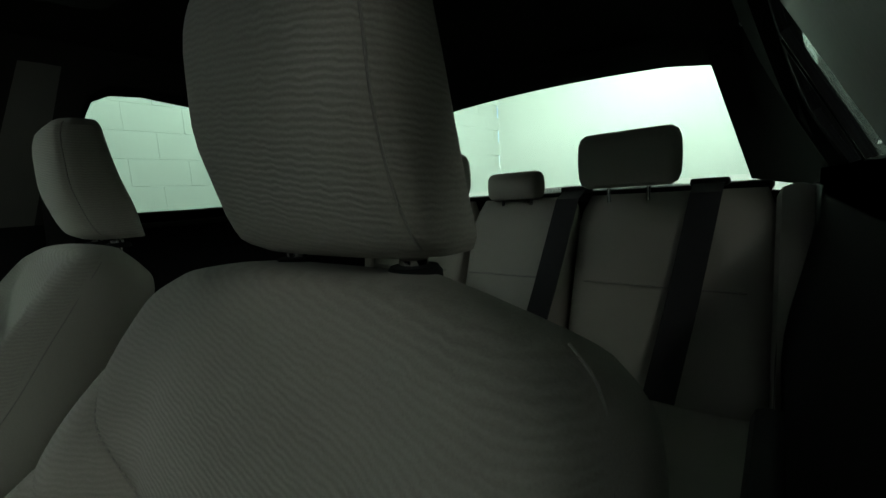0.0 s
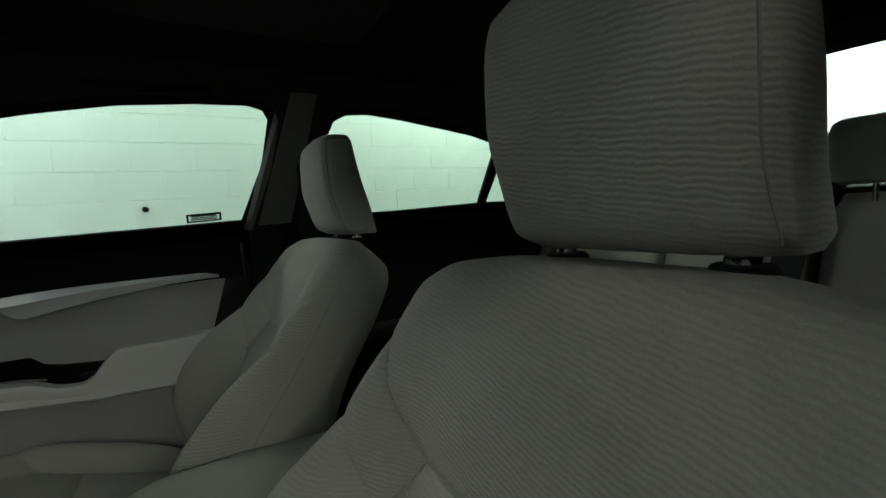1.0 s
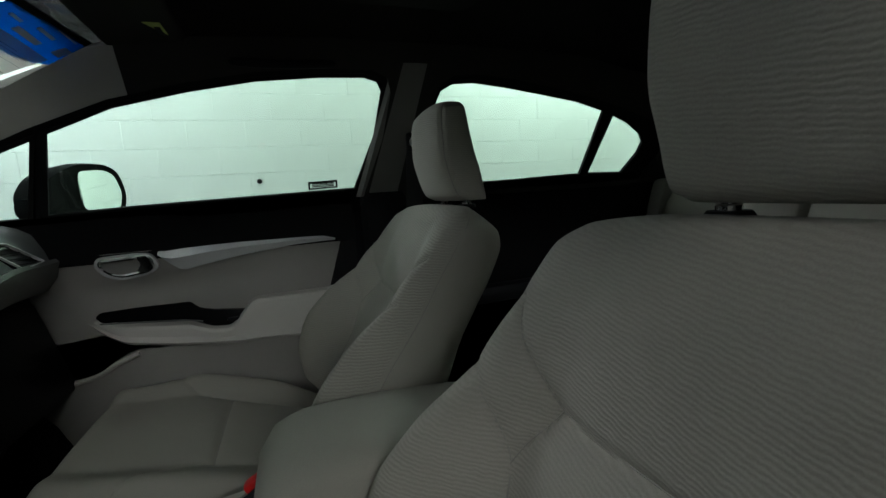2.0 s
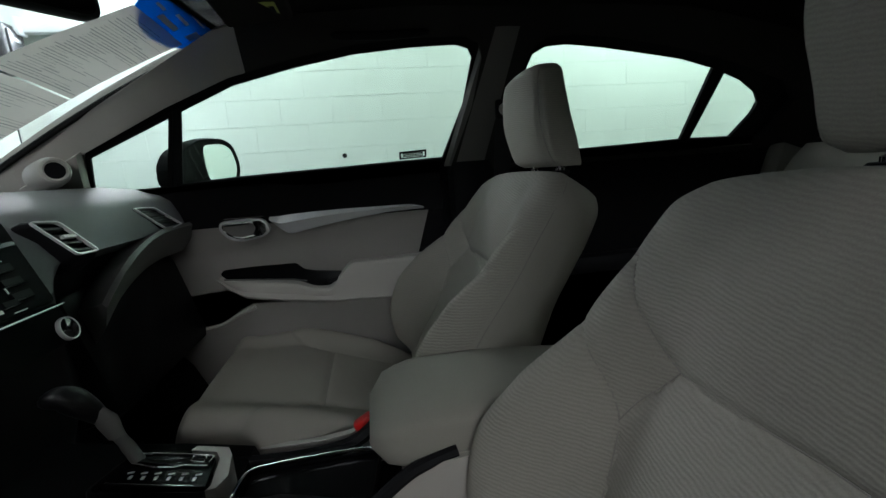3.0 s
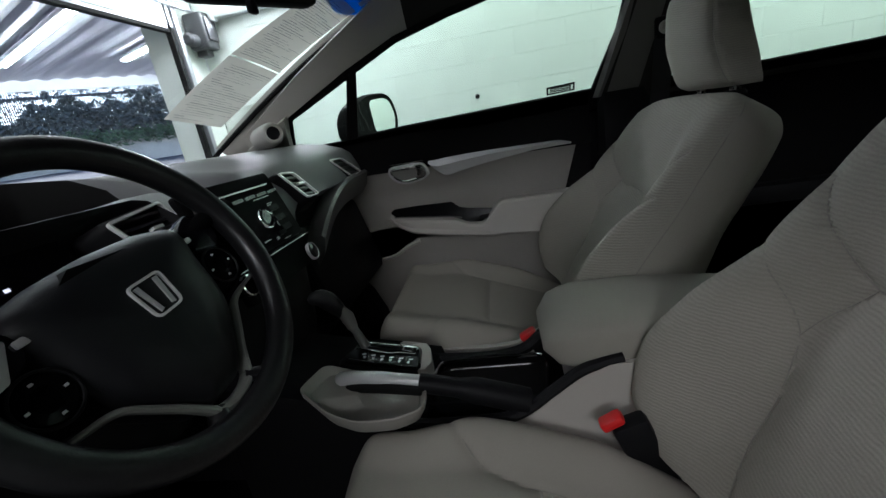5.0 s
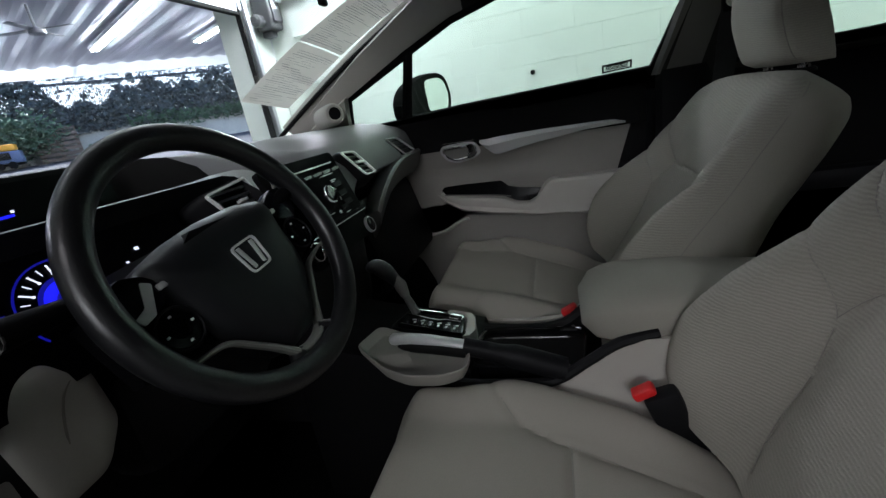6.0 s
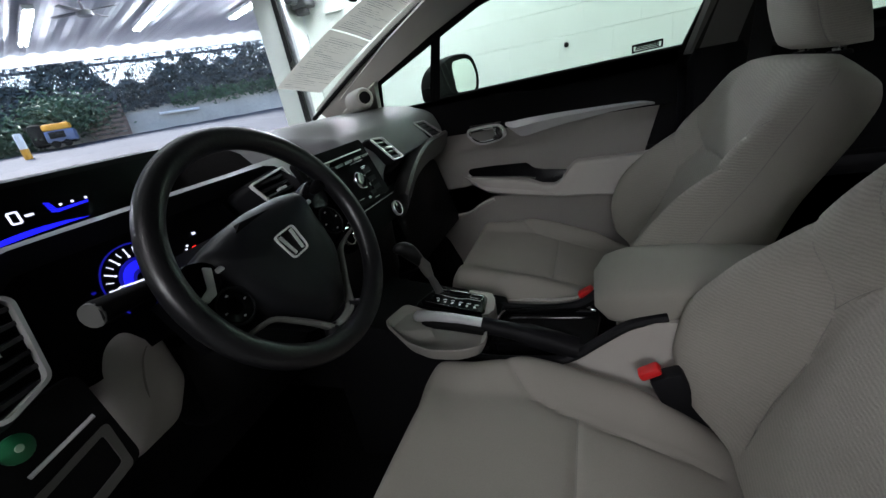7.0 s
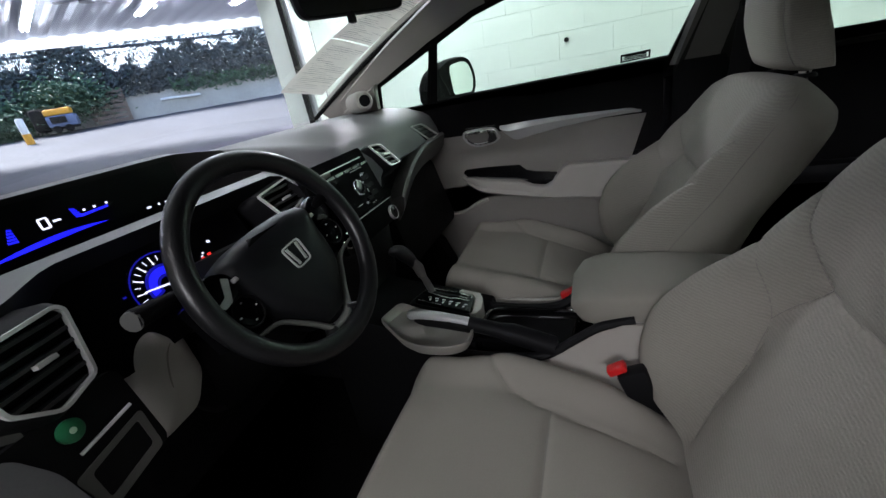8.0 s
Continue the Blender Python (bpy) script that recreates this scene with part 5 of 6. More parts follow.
for sg in (1, -1):
    rows = []
    for k in range(10):
        t = k / 9
        u = sg * mix(0.076, 0.146, t)
        top, low = mix(0.046, 0.036, t), mix(-0.048, -0.030, t)
        w = -0.020 + 0.008 * t
        rows.append([wp(u, top, w - 0.022), wp(u, top, w - 0.004), wp(u, top - 0.005, w), wp(u, low + 0.006, w), wp(u, low, w - 0.004), wp(u, low, w - 0.022)])
    part("side_spoke", loft(rows), M_GLOSS, sw_, "gloss black switch spoke")
    # upper switch panel; a pale highlight is drawn on the left one
    flank = rounded([(sg * .124, .044), (sg * .108, .051), (sg * .088, .043), (sg * .079, .028), (sg * .088, .012), (sg * .115, .004), (sg * .126, .015), (sg * .129, .033)], 0.006)
    part("switch_flank", loft([[wp(mix(sg * .105, u, k), mix(.028, v, k), w) for u, v in flank] for w, k in ((-0.022, 1.0), (-0.010, 1.0), (-0.007, 0.93), (-0.006, 0.5))]), M_PIANO, sw_, "gloss black switch panel")
    if sg < 0:
        part("switch_wedge", slab(rounded([(sg * .096, .038), (sg * .089, .032), (sg * .105, .008), (sg * .118, .006), (sg * .121, .014), (sg * .108, .018)], 0.002), [], lambda u, v, w: wp(u, v, -0.0068 + w), 0.002), M_SATIN, sw_, "pale triangle drawn as a highlight on the switch panel", smooth=False)
    part("switch_key", rbox(0, 0, 0, 0.010, 0.006, 0.004, 0.0015, Matrix.Translation(wp(sg * .083, .026, -0.005)) @ Matrix((wu, wv, wn_)).transposed().to_4x4()), M_SATIN, sw_)
    ringp = [wp(sg * 0.098 + 0.0205 * math.cos(2 * math.pi * i / 28), -0.013 + 0.0205 * math.sin(2 * math.pi * i / 28), -0.007) for i in range(28)]
    bt = part("switch_ring", sweep(ringp, 0.0013, 6, loop=True), M_BLACK, sw_, "round switch ring")
    part("switch_cap", lathe([(0.0185, 0), (0.0175, 0.006), (0.010, 0.007), (0.009, 0.004), (0.001, 0.004)], Matrix.Translation(wp(sg * 0.098, -0.013, -0.014)) @ Matrix((wu, wv, wn_)).transposed().to_4x4(), 20), M_GLOSS, bt)
    for k, (a, b) in enumerate(((-.0135, 0), (.0135, 0), (0, .0135), (0, -.0135))):
        part("switch_mark", rbox(0, 0, 0, 0.003, 0.002, 0.001, 0, Matrix.Translation(wp(sg * .098 + a, -.013 + b, -0.0075)) @ Matrix((wu, wv, wn_)).transposed().to_4x4()), M_SILVER, bt, smooth=False)
    # grey trim: from the switch pod down the hub's flank to the foot of the wheel
    line = curve_pts([wp(sg * .128, -.043, -.012), wp(sg * .100, -.046, -.012), wp(sg * .076, -.052, -.010), wp(sg * .058, -.070, -.010), wp(sg * .040, -.090, -.011), wp(sg * .024, -.112, -.012)], 6)
    part("spoke_trim", sweep(line, [table([(0, .0025), (.25, .004), (.5, .0052), (.8, .0062), (1, .0075)], i / (len(line) - 1))[0] for i in range(len(line))], 10, flat=0.7), M_SPOKE, sw_, "grey spoke trim")
    line = curve_pts([wp(sg * .022, -.110, -.014), wp(sg * .034, -.122, -.008), wp(sg * .046, -.132, -.002)], 5)
    part("lower_spoke", sweep(line, [mix(0.009, 0.013, i / (len(line) - 1)) for i in range(len(line))], 12, flat=0.7), M_LEATHER, sw_, "black lower spoke")
line = curve_pts([wp(-.024, -.112, -.012), wp(-.012, -.116, -.011), wp(0, -.117, -.011), wp(.012, -.116, -.011), wp(.024, -.112, -.012)], 5)
part("lower_bridge", sweep(line, 0.0075, 10, flat=0.7), M_SPOKE, sw_, "grey spoke bridge")
# bright emblem, drawn as a plain frame with two slanted bars
em = rounded([(-0.0185, 0.0165), (0.0185, 0.0165), (0.0155, -0.0185), (-0.0155, -0.0185)], 0.007)
part("emblem", ring_slab(em, inset(em, 0.0022), lambda u, v, w: wp(u + .001, v + .001, 0.0095 + w), 0.003), M_SILVER, sw_, "bright emblem frame")
for sg in (1, -1):
    part("emblem_upright", slab([(sg * 0.0125, 0.0125), (sg * 0.0085, 0.0125), (sg * 0.0050, -0.0135), (sg * 0.0085, -0.0145)], [], lambda u, v, w: wp(u + .001, v + .001, 0.0095 + w), 0.003), M_SATIN, sw_)
part("column_shroud", loft([[WC + Vector((a * 0.06, 0.02 + d, b * 0.055 - 0.01 - d * 0.3)) for a, b in ((-1, -.6), (-.6, -1), (.6, -1), (1, -.6), (1, .6), (.6, 1), (-.6, 1), (-1, .6))] for d in (0.0, 0.08, 0.18)]), M_FASCIA, sw_, "black column shroud")
part("indicator_stalk", sweep([WC + Vector((-0.05, 0.045, 0.0)), WC + Vector((-0.12, 0.045, 0.018)), WC + Vector((-0.190, 0.045, 0.021))], [0.006, 0.007, 0.012], 12), M_FASCIA, sw_, "black indicator stalk")
part("stalk_tip", sweep([WC + Vector((-0.188, 0.045, 0.021)), WC + Vector((-0.193, 0.043, 0.021))], 0.0112, 14), M_GREY, sw_, "grey stalk tip")
part("wiper_stalk", sweep([WC + Vector((0.05, 0.04, 0.02)), WC + Vector((0.12, 0.02, 0.045)), WC + Vector((0.16, 0.02, 0.05))], [0.008, 0.009, 0.012], 12), M_FASCIA, sw_, "black wiper stalk")
starter = thing("ignition_lock", -0.113, 0.885, 0.78, "silver-ringed ignition lock beside the column", "ignition lock")
part("ring", lathe([(0.017, 0), (0.017, 0.006), (0.0145, 0.007), (0.0135, 0.004)], Matrix.Translation((-0.113, 0.886, 0.795)) @ pose(0, 0, 0, 75, 0, 0), 20, False), M_CHROME, starter)
part("barrel", lathe([(0.013, -0.05), (0.013, 0.004), (0.001, 0.004)], Matrix.Translation((-0.113, 0.886, 0.795)) @ pose(0, 0, 0, 75, 0, 0), 16), M_GLOSS, starter)

# ---- centre console ----
con = thing("centre_console", 0, 0.6, 0.245, "grey and black centre console with shift gate and cup holders", "console")
rings = []
for y, h, z in ((0.22, .085, .49), (0.30, .09, .49), (0.40, .092, .49), (0.47, .094, .49), (0.55, .10, .49), (0.64, .10, .49), (0.66, .105, .55), (0.76, .11, .57), (0.86, .115, .585), (0.93, .115, .60), (1.0, .12, .62)):
    rings.append([Vector((-h, y, 0.25)), Vector((-h, y, z - 0.02)), Vector((-h + 0.012, y, z)), Vector((0, y, z)), Vector((h - 0.012, y, z)), Vector((h, y, z - 0.02)), Vector((h, y, 0.25))])
part("tunnel", loft(rings), M_FASCIA, con, "black console body")
# grey side cheeks
for sg in (1, -1):
    poly = [(0.17, .30), (0.17, .618), (0.40, .612), (0.452, .576), (0.508, .540), (0.56, .530), (0.66, .530), (0.72, .45), (0.72, .30)]
    part("cheek", slab(poly, [], lambda y, z, w: Vector((sg * (0.092 + 0.018 * step(0.45, 0.6, y) + w), y, z)), 0.012), M_TRIM, con, "grey console side")
tray = rounded([(-.128, .850), (-.055, .835), (-.050, .79), (-.085, .668), (-.118, .648), (-.160, .646), (-.181, .684), (-.182, .742), (-.158, .798)], 0.016)
tc = Vector((-.115, .74))
part("tray", loft([[Vector((mix(tc.x, x, k), mix(tc.y, y, k), z + 0.02 * step(0.78, 0.85, y))) for x, y in tray] for z, k in ((.578, 0.90), (.592, 0.985), (.6005, 1.0), (.602, 0.985), (.600, 0.95), (.588, 0.86), (.583, 0.6), (.582, 0.2))]), M_TRAY, con, "hollow of the brake lever, its grey trim darkened for shade")
# shift gate
gate = rounded([(-.050, .676), (.014, .684), (.042, .800), (-.020, .818)], 0.010)
gz = lambda y: 0.588 + 0.06 * (y - 0.68)
g0 = part("shift_gate", slab(gate, [], lambda x, y, w: Vector((x, y, gz(y) + w)), 0.008), M_GLOSS, con, "gloss black shift gate")
gx = lambda a, b: (mix(mix(-.050, .014, a), mix(-.020, .042, a), b), mix(.680, .809, b))
frame_line = [gx(.93, .05), gx(.96, .35), gx(.96, .65), gx(.95, .93), gx(.62, .97), gx(.60, .80), gx(.52, .62), gx(.52, .40), gx(.60, .30), gx(.60, .06)]
part("gate_frame", sweep([Vector((x, y, gz(y) + 0.0095)) for x, y in frame_line], 0.0016, 6, loop=True), M_CHROME, g0, "chrome gate frame")
part("gate_slot", sweep(curve_pts([Vector((*gx(.78, .10), gz(.69) + .0085)), Vector((*gx(.80, .35), gz(.72) + .0085)), Vector((*gx(.72, .55), gz(.75) + .0085)), Vector((*gx(.78, .90), gz(.79) + .0085))], 4), 0.0035, 6, flat=0.3), M_RUBBER, g0)
part("gate_chrome", sweep([Vector((*gx(.72, .12), gz(.69) + .010)), Vector((*gx(.92, .12), gz(.69) + .010)), Vector((*gx(.92, .26), gz(.71) + .010)), Vector((*gx(.72, .26), gz(.71) + .010))], 0.0013, 6, loop=True), M_CHROME, g0, "chrome loop round the lowest gear")
for k in range(6):
    x, y = gx(.22, .12 + .13 * k)
    part("gate_mark", rbox(x, y, gz(y) + 0.0085, 0.006, 0.004, 0.001, 0), M_SILVER, g0, smooth=False)
    x, y = gx(.36, .10 + .14 * k)
    part("gate_light", rbox(x, y, gz(y) + 0.0085, 0.002, 0.008, 0.001, 0), M_SATIN, g0, smooth=False)
part("gate_edge", sweep([Vector((*gx(.04, .02), gz(.68) + .008)), Vector((*gx(.02, .5), gz(.745) + .008)), Vector((*gx(.03, .98), gz(.81) + .008))], 0.0012, 6), M_CHROME, g0, "thin chrome gate edge")
part("gate_surround", loft([[Vector((mix(-.004, x, k), mix(.745, y, k), gz(y) + z)) for x, y in rounded([(-.056, .668), (.026, .676), (.056, .806), (-.028, .830)], 0.014)] for z, k in ((-.05, 1.02), (-.004, 1.0), (.004, 0.985), (.004, 0.93))], False), M_BLACK, con, "black gate surround")
part("gate_corner", loft([[Vector((x, y, gz(y) + z)) for x, y in ((-.054, .676), (-.050, .664), (-.030, .656), (.014, .664), (.032, .674), (.044, .72), (.036, .725), (.024, .688), (.008, .678), (-.046, .672))] for z in (-.06, -.004, .006)]), M_TRIM, con, "grey edge behind the shift gate")
lever = part("shift_lever", sweep(curve_pts([(0.026, 0.788, 0.598), (0.022, 0.796, 0.628), (0.016, 0.802, 0.652), (0.012, 0.808, 0.668)], 4), [.0085] * 5 + [.0075] * 4 + [.009] * 4, 12), M_GREY, con, "grey shift lever")
part("lever_sheath", sweep([(0.012, 0.799, 0.650), (0.006, 0.802, 0.676), (0.002, 0.808, 0.694)], [.010, .013, .008], 12, flat=0.7), M_PILLAR, lever, "grey front of the lever")
part("shift_knob", sweep(curve_pts([(0.012, 0.808, 0.674), (-0.002, 0.820, 0.706), (-0.012, 0.834, 0.724), (-0.022, 0.852, 0.724)], 4), [.009, .010, .012, .014, .0155, .0165, .0165, .016, .015, .0135, .011, .008, .003], 16), M_LEATHER, lever, "black shift knob")
# parking brake
brk = thing("parking_brake", -0.09, 0.63, 0.55, "black parking brake lever with a silver grip", "parking brake")
part("grip", sweep(curve_pts([(-0.106, 0.660, 0.608), (-0.103, 0.72, 0.616), (-0.099, 0.775, 0.618), (-0.096, 0.797, 0.615)], 4), [.0115] * 4 + [.0125] * 4 + [.0125] * 3 + [.010, .004], 14, flat=0.85), M_SATIN, brk, "satin silver grip")
part("grip_underside", sweep(curve_pts([(-0.110, 0.656, 0.599), (-0.107, 0.72, 0.606), (-0.102, 0.78, 0.608)], 4), [.012] * 7 + [.010, .006], 12), M_RUBBER, brk, "black underside of the grip")
part("lever", sweep(curve_pts([(-0.10, 0.50, 0.556), (-0.103, 0.58, 0.584), (-0.106, 0.662, 0.606)], 4), [.02] * 5 + [.015] * 4, 12), M_BLACK, brk)
# cup holders: a black box sunk between raised rims, with round wells
box_in = [(-.098, .475), (.028, .462), (.030, .648), (-.100, .652)]
c0 = part("cup_holder", loft([[Vector((mix(-.035, x, k), mix(.56, y, k), z - 0.016 * step(-.06, .03, x))) for x, y in rounded(box_in, 0.016)] for z, k in ((.562, 1.06), (.566, 1.03), (.564, 1.0), (.535, 0.97), (.500, 0.95), (.499, 0.1))]), M_GLOSS, con, "gloss black cup holder box")
part("cup_edge", sweep(curve_pts([(-.048, .655, .566), (-.004, .654, .561), (.022, .648, .556), (.030, .62, .555), (.032, .55, .555), (.032, .485, .555), (.026, .468, .556)], 5), 0.0024, 8), M_CHROME, c0, "bright chrome cup holder edge")
for y in (0.525, 0.600):
    part("cup_well", lathe([(0.036, 0.0), (0.038, 0.022), (0.034, 0.022), (0.032, 0.0)], pose(-0.012, y, 0.516), 24, False), M_GLOSS, c0, "black cup well")
part("cup_divider", rbox(-0.062, 0.56, 0.530, 0.006, 0.16, 0.030, 0.002), M_BLACK, c0)
part("near_rim", sweep(curve_pts([(-.118, .72, .556), (-.128, .66, .548), (-.122, .56, .545), (-.112, .512, .546), (-.104, .46, .578), (-.100, .415, .606), (-.094, .36, .618)], 5), 0.0085, 8), M_BLACK, con, "black console rim")
part("far_rim", sweep(curve_pts([(.060, .70, .545), (.072, .58, .530), (.082, .50, .535), (.092, .45, .570)], 5), 0.012, 8), M_BLACK, con)
# armrest box
rings = []
for i in range(17):
    t = i / 16
    y = mix(0.13, 0.468, t)
    half = table([(0, .07), (.08, .088), (.5, .094), (.82, .096), (.92, .090), (.97, .078), (1, .06)], t)[0]
    top = table([(0, .662), (.5, .676), (.8, .674), (.92, .664), (.97, .652), (1, .632)], t)[0]
    low = table([(0, .592), (.7, .588), (.90, .590), (.97, .598), (1, .612)], t)[0]
    ring = []
    for j in range(28):
        a = 2 * math.pi * j / 28
        u, v = (math.copysign(abs(f) ** 0.5, f) for f in (math.cos(a), math.sin(a)))
        ring.append(Vector((0.0 + u * half, y, mix((top + low) / 2, top, v) if v > 0 else mix((top + low) / 2, low, -v))))
    rings.append(ring)
arm = thing("armrest_box", 0, 0.3, 0.50, "beige-grey padded armrest lid on the console", "armrest")
part("lid", loft(rings), M_CLOTH, arm)
part("box", rbox(0, 0.29, 0.54, 0.15, 0.28, 0.11, 0.015), M_TRIM, arm, "grey armrest box")
# belt buckles
for x, y, z, sg in ((-0.146, 0.392, 0.552, -1), (0.100, 0.486, 0.557, 1)):
    bk = thing("belt_buckle", x, y - 0.03, z - 0.12, "black belt buckle with a red release button", "belt buckle", "belt buckles")
    part("stalk", rbox(x, y - 0.045, z - 0.06, 0.030, 0.05, 0.13, 0.008, pose(0, 0, 0, -22, 0, 0)), M_BLACK, bk)
    part("release_button", rbox(x, y + 0.000, z, 0.022, 0.034, 0.015, 0.005, pose(0, 0, 0, -30, 0, 0)), M_RED, bk, "red release button")

# ---- small things high up ----
vis = thing("sun_visor", 0.40, 0.62, 1.27, "sun visor darkened like the roof lining, with a yellow warning label", "sun visor")
vm = pose(0.36, 0.64, 1.338, -6, 3, 0)
part("board", rbox(0, 0, 0, 0.36, 0.15, 0.02, 0.009, None, 3), M_LINER_SHADED, vis)
vis.children[0].matrix_local = vis.matrix_basis.inverted() @ vm
M_NOTE = material("yellow_green_label", (0.45, 0.50, 0.12), 0.6, scale=80, vary=0.06, bump=0)
part("warning_label", rbox(0.455, 0.605, 1.3275, 0.075, 0.030, 0.0012, 0), M_NOTE, vis, "yellow-green warning label", smooth=False)
part("label_print", rbox(0.462, 0.600, 1.3265, 0.05, 0.010, 0.0012, 0), M_BLACK, vis, smooth=False)
grab = thing("grab_handle", 0.53, 0.37, 1.28, "dark grab handle over the passenger window", "grab handle")
part("handle", sweep(curve_pts([(0.548, 0.50, 1.312), (0.530, 0.475, 1.296), (0.524, 0.37, 1.292), (0.530, 0.265, 1.300), (0.548, 0.24, 1.316)], 5), 0.011, 10), M_BLACK, grab)
for y in (0.50, 0.24):
    part("handle_foot", rbox(0.555, y, 1.318, 0.03, 0.04, 0.03, 0.008), M_BLACK, grab)


# ---- on the windscreen ----
def on_screen(x, y, off):
    """A place just inside the windscreen at this x and y."""
    lo, hi = 0.0, 1.0
    for _ in range(30):
        t = (lo + hi) / 2
        s = x / mix(0.705, 0.615, t)
        if screen_pt(s, t).y > y:
            lo = t
        else:
            hi = t
    return screen_pt(x / mix(0.705, 0.615, lo), lo, -off)


M_PAPER = material("thin_paper", (0.66, 0.65, 0.60), 0.9, scale=40, vary=0.05, bump=0.1, spread=5, blotch=0.12)
pn, pl = M_PAPER.node_tree.nodes, M_PAPER.node_tree.links
see, both = pn.new("ShaderNodeBsdfTranslucent"), pn.new("ShaderNodeMixShader")
see.inputs[0].default_value = (0.86, 0.85, 0.80, 1)
both.inputs[0].default_value = 0.62
pl.new(pn["Principled BSDF"].outputs[0], both.inputs[1])
pl.new(see.outputs[0], both.inputs[2])
pl.new(both.outputs[0], pn["Material Output"].inputs[0])
M_INK = material("faded_print", (0.36, 0.36, 0.35), 0.9, scale=60, vary=0.2, bump=0)
rng = random.Random(4)
for n, (ya, yb) in enumerate(((1.31, 1.09), (1.085, 0.83))):
    sh = thing("window_sheet", 0.46, (ya + yb) / 2, 1.10, "printed paper sheet taped inside the windscreen", "paper", "windscreen papers")
    p = part("page", sheet(lambda x, y: on_screen(x, y, 0.012 + 0.006 * math.sin(9 * x + 7 * y)), [0.35 + 0.021 * i for i in range(11)], [mix(ya, yb, i / 8) for i in range(9)], 0.0008), M_PAPER, sh)
    rows = 34 if n else 26
    for k in range(rows):
        y = mix(ya - 0.015, yb + 0.012, k / rows)
        for seg in range(rng.randint(1, 3)):
            x0 = 0.36 + 0.06 * seg + rng.uniform(0, 0.02)
            x1 = min(0.55, x0 + rng.uniform(0.03, 0.12))
            h = rng.choice((0.0008, 0.0012, 0.0018))
            bm = loft([[on_screen(mix(x0, x1, i / 4), y + d, 0.0155 + 0.006 * math.sin(9 * mix(x0, x1, i / 4) + 7 * y)) for i in range(5)] for d in (0, h)], False, False)
            part("print_line", bm, M_INK, p, smooth=False)
dec = thing("round_decal", 0.48, 0.80, 1.29, "round blue decal with pale print on the windscreen", "decal")
M_DECAL = material("blue_decal", (0.02, 0.16, 0.50), 0.4, scale=60, vary=0.05, bump=0)
dn, dl = M_DECAL.node_tree.nodes, M_DECAL.node_tree.links
lit, half = dn.new("ShaderNodeBsdfTranslucent"), dn.new("ShaderNodeMixShader")
lit.inputs[0].default_value = (0.04, 0.34, 0.80, 1)
half.inputs[0].default_value = 0.75
dl.new(dn["Principled BSDF"].outputs[0], half.inputs[1])
dl.new(lit.outputs[0], half.inputs[2])
dl.new(half.outputs[0], dn["Material Output"].inputs[0])
disc = [(0.478 + 0.122 * math.cos(2 * math.pi * i / 40), 0.80 + 0.066 * math.sin(2 * math.pi * i / 40)) for i in range(40)]
part("disc", slab(disc, [], lambda x, y, w: on_screen(x, y, 0.004 + w), 0.001), M_DECAL, dec, smooth=False)
M_PALE = material("pale_decal_print", (0.65, 0.72, 0.80), 0.5, scale=60, vary=0.04, bump=0)
for x, y, wx, hy in ((0.46, 0.815, 0.07, 0.012), (0.47, 0.79, 0.05, 0.007), (0.545, 0.80, 0.026, 0.026), (0.40, 0.80, 0.03, 0.006), (0.50, 0.768, 0.06, 0.005)):
    part("print_bar", slab([(x - wx / 2, y - hy / 2), (x + wx / 2, y - hy / 2), (x + wx / 2, y + hy / 2), (x - wx / 2, y + hy / 2)], [], lambda a, b, w: on_screen(a, b, 0.0065 + w), 0.001), M_PALE, dec, smooth=False)

# rear-view mirror
rv = thing("rear_view_mirror", 0.05, 0.86, 1.17, "black rear-view mirror hanging from the windscreen", "mirror")
mo2 = rounded([(-0.112, -0.030), (0.112, -0.032), (0.116, 0.032), (-0.116, 0.032)], 0.02)
mm = lambda u, v, w: Vector((0.052, 0.842, 1.230)) + Vector((0.82, -0.57, 0.04)).normalized() * u + Vector((-0.04, 0.10, 1)).normalized() * v + Vector((0.58, 0.81, -0.06)).normalized() * w
part("mirror_shell", loft([[mm(u * k, v * k, w) for u, v in mo2] for w, k in ((0, 0.95), (0.004, 1.0), (0.02, 0.98), (0.035, 0.75), (0.04, 0.4))]), M_BLACK, rv)
part("mirror_glass", slab([(u * 0.93, v * 0.9) for u, v in mo2], [], lambda u, v, w: mm(u, v, -0.002 + w), 0.002), M_MIRROR, rv, smooth=False)
part("dip_lever", rbox(0.046, 0.848, 1.194, 0.02, 0.012, 0.022, 0.004), M_BLACK, rv)
part("stem", sweep([mm(0, 0.01, 0.03), Vector((0.04, 0.92, 1.29))], 0.012, 10), M_BLACK, rv)

# tweeters in the pillar's foot
for sg in (1, -1):
    tw = thing("tweeter", sg * 0.64, 1.205, 0.98, "round tweeter in the pillar trim by the door glass", "loudspeaker", "tweeters")
    m = Matrix.Translation((sg * 0.549, 1.140, 1.027)) @ pose(0, 0, 0, 86, 0, -46 * sg)
    part("pod", lathe([(0.036, -0.13), (0.035, -0.05), (0.033, -0.012), (0.028, 0.003), (0.023, 0.006), (0.019, 0.004)], m, 28, False), M_TRIM, tw, "grey speaker pod")
    part("grille", lathe([(0.0195, 0.003), (0.012, -0.006), (0.001, -0.009)], m, 24), M_BLACK, tw, "black speaker grille")
    bm = slab([(1.30, .955), (1.30, 1.01), (1.13, 1.085), (1.165, .955)], [], side_place(sg, -0.05), 0.03)
    part("mirror_patch", bm, M_TRIM, tw, "grey corner trim", smooth=False)

# ---- the open driver's door ----
dd = thing("driver_door", -0.80, 1.20, 0.30, "opened driver's door with grey trim", "car door")
